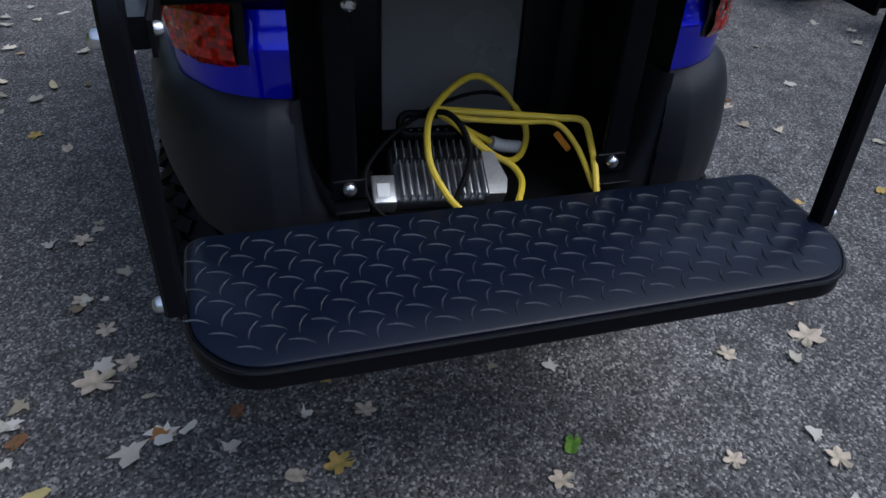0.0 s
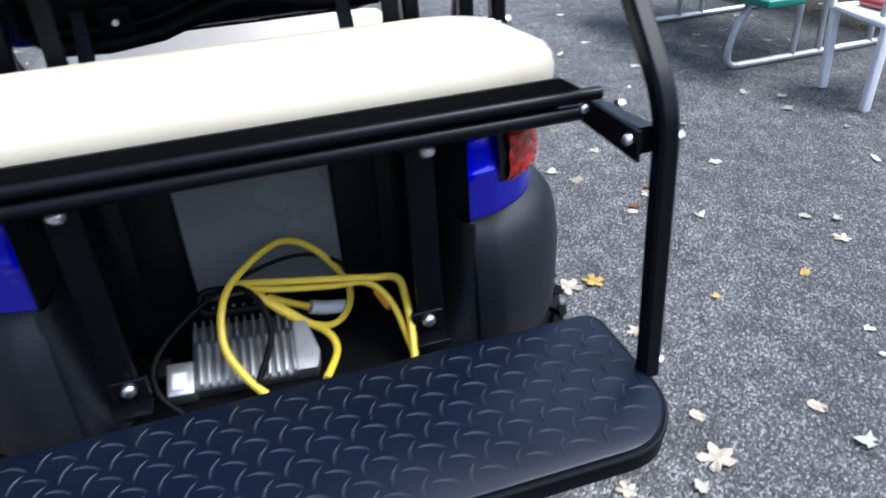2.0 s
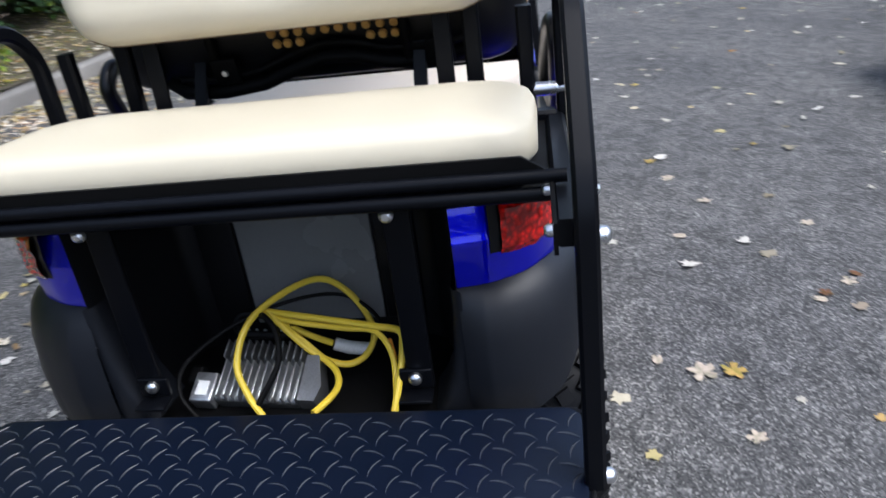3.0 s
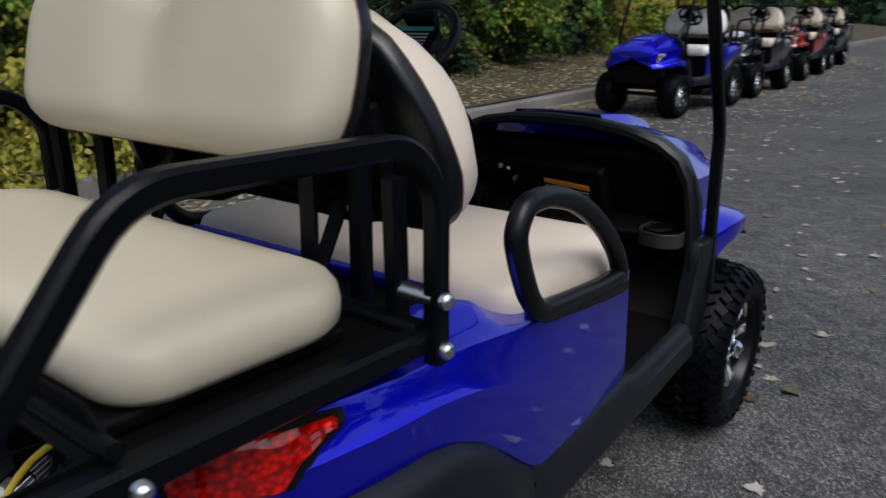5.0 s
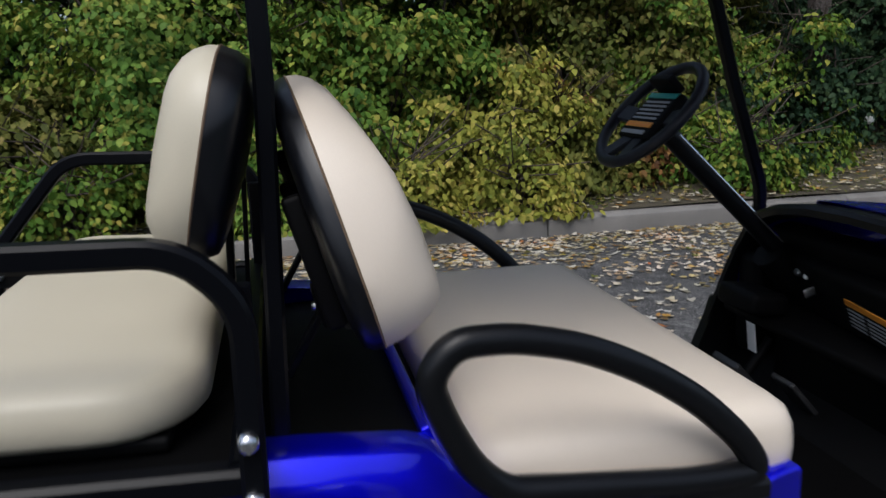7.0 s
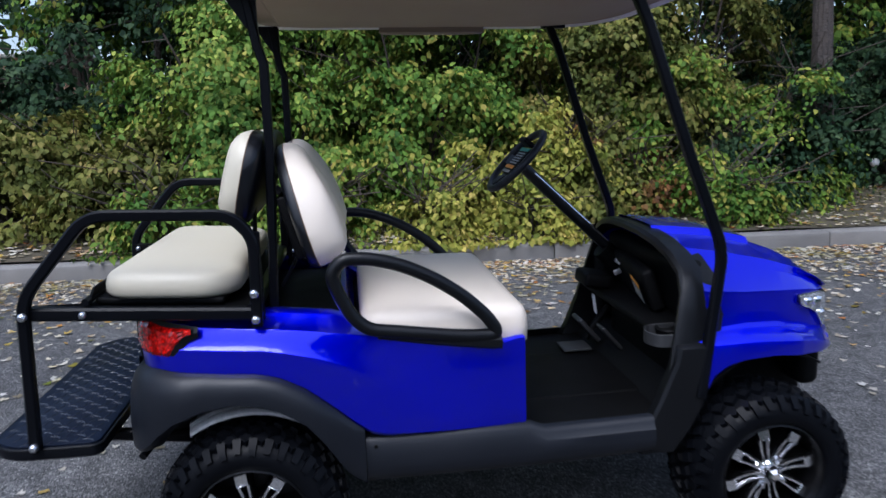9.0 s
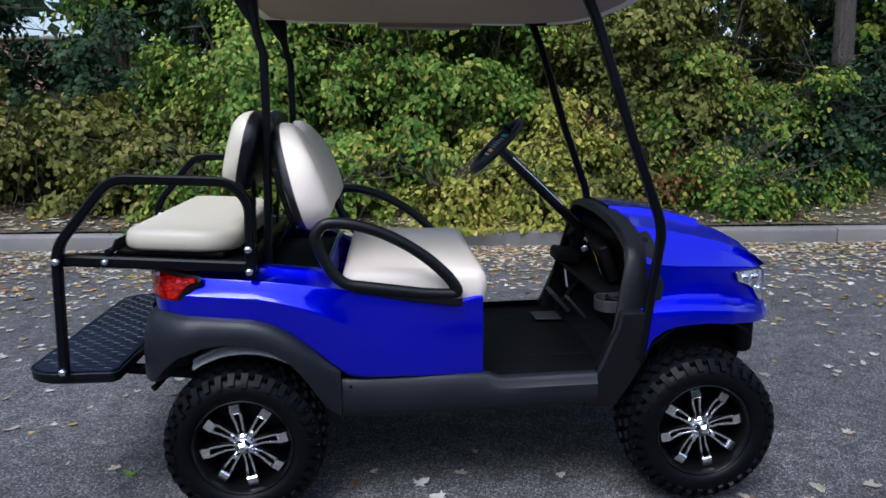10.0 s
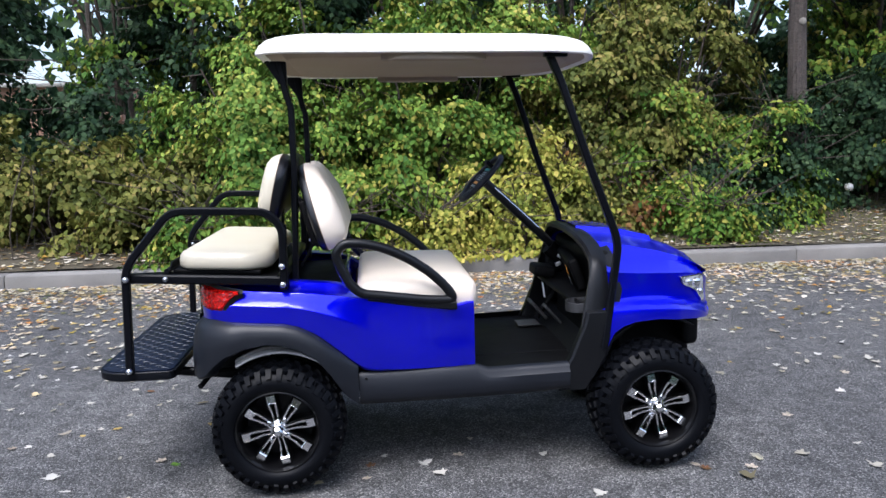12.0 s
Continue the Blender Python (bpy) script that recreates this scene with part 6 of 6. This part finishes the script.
TINTED_AT = ((-0.47, 0.32, 34, 1), (-0.54, -0.18, 34, 3), (-0.26, 0.97, 32, 2), (1.17, 1.15, 30, 1), (-0.28, 0.52, 30, 2), (-0.22, 0.32, 30, 1), (0.22, -1.68, 32, 1), (0.44, -1.02, 42, 1), (0.98, -1.56, 30, 2), (0.86, -1.42, 28, 2), (2.25, -1.04, 34, 1), (1.88, -0.59, 30, 2), (0.38, -0.33, 30, 2), (-0.97, 0.33, 30, 1), (-0.97, 0.93, 32, 2))
r4 = random.Random(77)
for x, y, mm, tint in [(*p, 0) for p in PALE_AT] + list(TINTED_AT):
    data, mat = LEAVES[tint * 2 + (0 if mm > 40 else r4.randrange(2))]
    leaf = mesh_object("fallen_leaf", data, mat)
    leaf.matrix_basis = pose(x, y, 0.004, r4.uniform(-4, 4), r4.uniform(-4, 4), r4.uniform(0, 360)) @ Matrix.Scale(mm * 0.00095, 4)
    tagged(leaf, "%s lying on the asphalt" % ("large pale dry lobed leaf" if mm > 40 and not tint else ("small pale dry leaf", "yellow fallen leaf", "withered brown fallen leaf", "fresh green fallen leaf")[tint]), "leaf", "fallen leaves on the asphalt")

rng = np.random.default_rng(8)
n = 1900
xy = np.stack([rng.uniform(-4, 16, n), np.where(rng.uniform(0, 1, n) < 0.5, rng.uniform(-5, 4.3, n), rng.uniform(0.6, 4.3, n))], axis=1)
litter("fallen_leaves", np.c_[xy, np.zeros(n)], 0.036, 1, "pale dry leaves scattered over the asphalt", 0.006, PALELITTER)
n = 190
xy = np.stack([rng.uniform(-3.2, 0.6, n), np.where(rng.uniform(0, 1, n) < 0.85, rng.uniform(0.6, 2.6, n), rng.uniform(-1.6, 0.6, n))], axis=1)
litter("fallen_leaves", np.c_[xy, np.zeros(n)], 0.026, 9, "pale curled leaves lying behind the cart", 0.006, PALELITTER)
n = 19000
gx = rng.uniform(-9, 24, n)
gd = rng.exponential(0.75, n)
keep = gd < 3.2
litter("fallen_leaves", np.c_[gx, kerb_y(gx) - 0.03 - gd, np.zeros(n)][keep], 0.033, 2, "drift of dry yellow leaves along the kerb", 0.008)
n = 10000
gx = rng.uniform(-9, 26, n)
gd = 0.2 + rng.uniform(0, 1, n) ** 1.3 * 3.2
z = np.array([verge_height(a, b) for a, b in zip(gx, gd)])
litter("fallen_leaves", np.c_[gx, kerb_y(gx) + gd, z], 0.046, 3, "dry brown leaves covering the verge", 0.012)
n = 14000
gx = rng.uniform(3.0, 26, n)
gd = 0.2 + rng.uniform(0, 1, n) * 2.6
z = np.array([verge_height(a, b) for a, b in zip(gx, gd)])
at = np.c_[gx, kerb_y(gx) + gd, z + 0.02]
d = np.tile([[0.0, -0.6, 0.2]], (n, 1))
v, f = leaf_blades(rng, at, d, 0.07, 0.8, BLADE)
tagged(joined("grass", v, f, GRASS), "thin yellowing grass on the verge", "grass", kind="stuff")
n = 15000
gx = rng.uniform(-14.0, 22, n)
gd = rng.uniform(0, 1, n) ** 1.4 * 3.0
at = np.c_[gx, np.array([edge_y(a) for a in gx]) - gd + rng.normal(0, 0.06, n), 0.03 + gd * 0.03]
v, f = leaf_blades(rng, at, np.tile([[0.0, 0.6, 0.2]], (n, 1)), 0.07, 0.8, BLADE)
tagged(joined("grass", v, f, GRASS), "thin grass along the asphalt's edge", "grass", kind="stuff")
n = 1500
gx = rng.uniform(-14.0, 22, n)
gd = rng.uniform(-0.15, 3.0, n)
litter("fallen_leaves", np.c_[gx, np.array([edge_y(a) for a in gx]) - gd, np.maximum(0, 0.05 + gd * 0.02)], 0.042, 6, "dry leaves along the grassy edge", 0.01)

# ---------------------------------------------------------------- picnic tables and chair
def picnic_table(at, label):
    ob = thing("picnic_table", label, "picnic table", at, "picnic tables")
    part("tabletop", rbox((1.75, 0.74, 0.045), 0.012, (0, 0, 0.74)), TEAL, ob)
    for s in (-1, 1):
        part("bench_seat", rbox((1.75, 0.25, 0.045), 0.012, (0, s * 0.66, 0.43)), TEAL, ob, "teal coated bench plank")
        for e in (-1, 1):
            part("bench_leg", tube([(e * 0.575, s * 0.62, 0.405), (e * 0.575, s * 0.74, 0.20), (e * 0.575, s * 0.76, 0.022), (e * 0.575, s * 0.50, 0.022)], 0.021, corner=0.10, sides=10), GALV, ob)
            part("top_leg", tube([(e * 0.575, s * 0.29, 0.03), (e * 0.575, s * 0.27, 0.72)], 0.019), GALV, ob)
    for e in (-1, 1):
        part("ground_skid", tube([(e * 0.575, -0.52, 0.022), (e * 0.575, 0.52, 0.022)], 0.0215), GALV, ob)
        part("brace", tube([(e * 0.575, 0.27, 0.70), (e * 0.575, 0.10, 0.45)], 0.011), GALV, ob)
        part("centre_post", tube([(e * 0.575, 0.10, 0.03), (e * 0.575, 0.10, 0.72)], 0.019), GALV, ob)
        part("cross_tube", tube([(e * 0.575, -0.64, 0.395), (e * 0.575, 0.64, 0.395)], 0.018), GALV, ob)
    return ob


picnic_table(pose(2.725, -3.51, 0, 0, 0, 1), "teal picnic table on a galvanised tube frame")
picnic_table(pose(6.4, -5.3, 0, 0, 0, 4), "teal picnic table farther along the asphalt")
chair = thing("garden_chair", "white enamelled metal chair with a folded cloth", "chair", pose(1.44, -3.19, 0, 0, 0, -12))
part("seat", rbox((0.46, 0.46, 0.03), 0.012, (0, 0, 0.42)), WHITEMETAL, chair)
part("backrest", rbox((0.03, 0.46, 0.42), 0.012, pose(-0.22, 0, 0.66, 0, -10)), WHITEMETAL, chair)
for sx in (-1, 1):
    for sy in (-1, 1):
        part("leg", rbox((0.04, 0.045, 0.43), 0.01, pose(sx * 0.20, sy * 0.20, 0.212, 0, sx * 3)), WHITEMETAL, chair)
for sy in (-1, 1):
    part("armrest", tube([(0.20, sy * 0.23, 0.42), (0.20, sy * 0.23, 0.62), (-0.22, sy * 0.23, 0.64)], 0.018, corner=0.04), WHITEMETAL, chair)
cloth = part("folded_cloth", rbox((0.28, 0.28, 0.05), 0.022, (1.46, -3.21, 0.46)), REDPAINT)
tagged(cloth, "folded red cloth lying on the chair", "cloth")

# ---------------------------------------------------------------- parked carts along the kerb
row = "parked golf carts"
golf_cart(BLUE, WHITEVINYL, True, "parked blue golf cart with white seats beside the kerb", pose(10.62, 2.60, 0, 0, 0, 173), row)
golf_cart(BLACKPAINT, VINYL, True, "parked black golf cart with tan seats", pose(13.5, 2.55, 0, 0, 0, 178), row)
golf_cart(REDPAINT, VINYL, True, "parked dark red golf cart with tan seats", pose(16.95, 2.62, 0, 0, 0, 180), row)
golf_cart(BLACKPAINT, VINYL, True, "parked black golf cart at the end of the row", pose(20.2, 2.75, 0, 0, 0, 180), row)
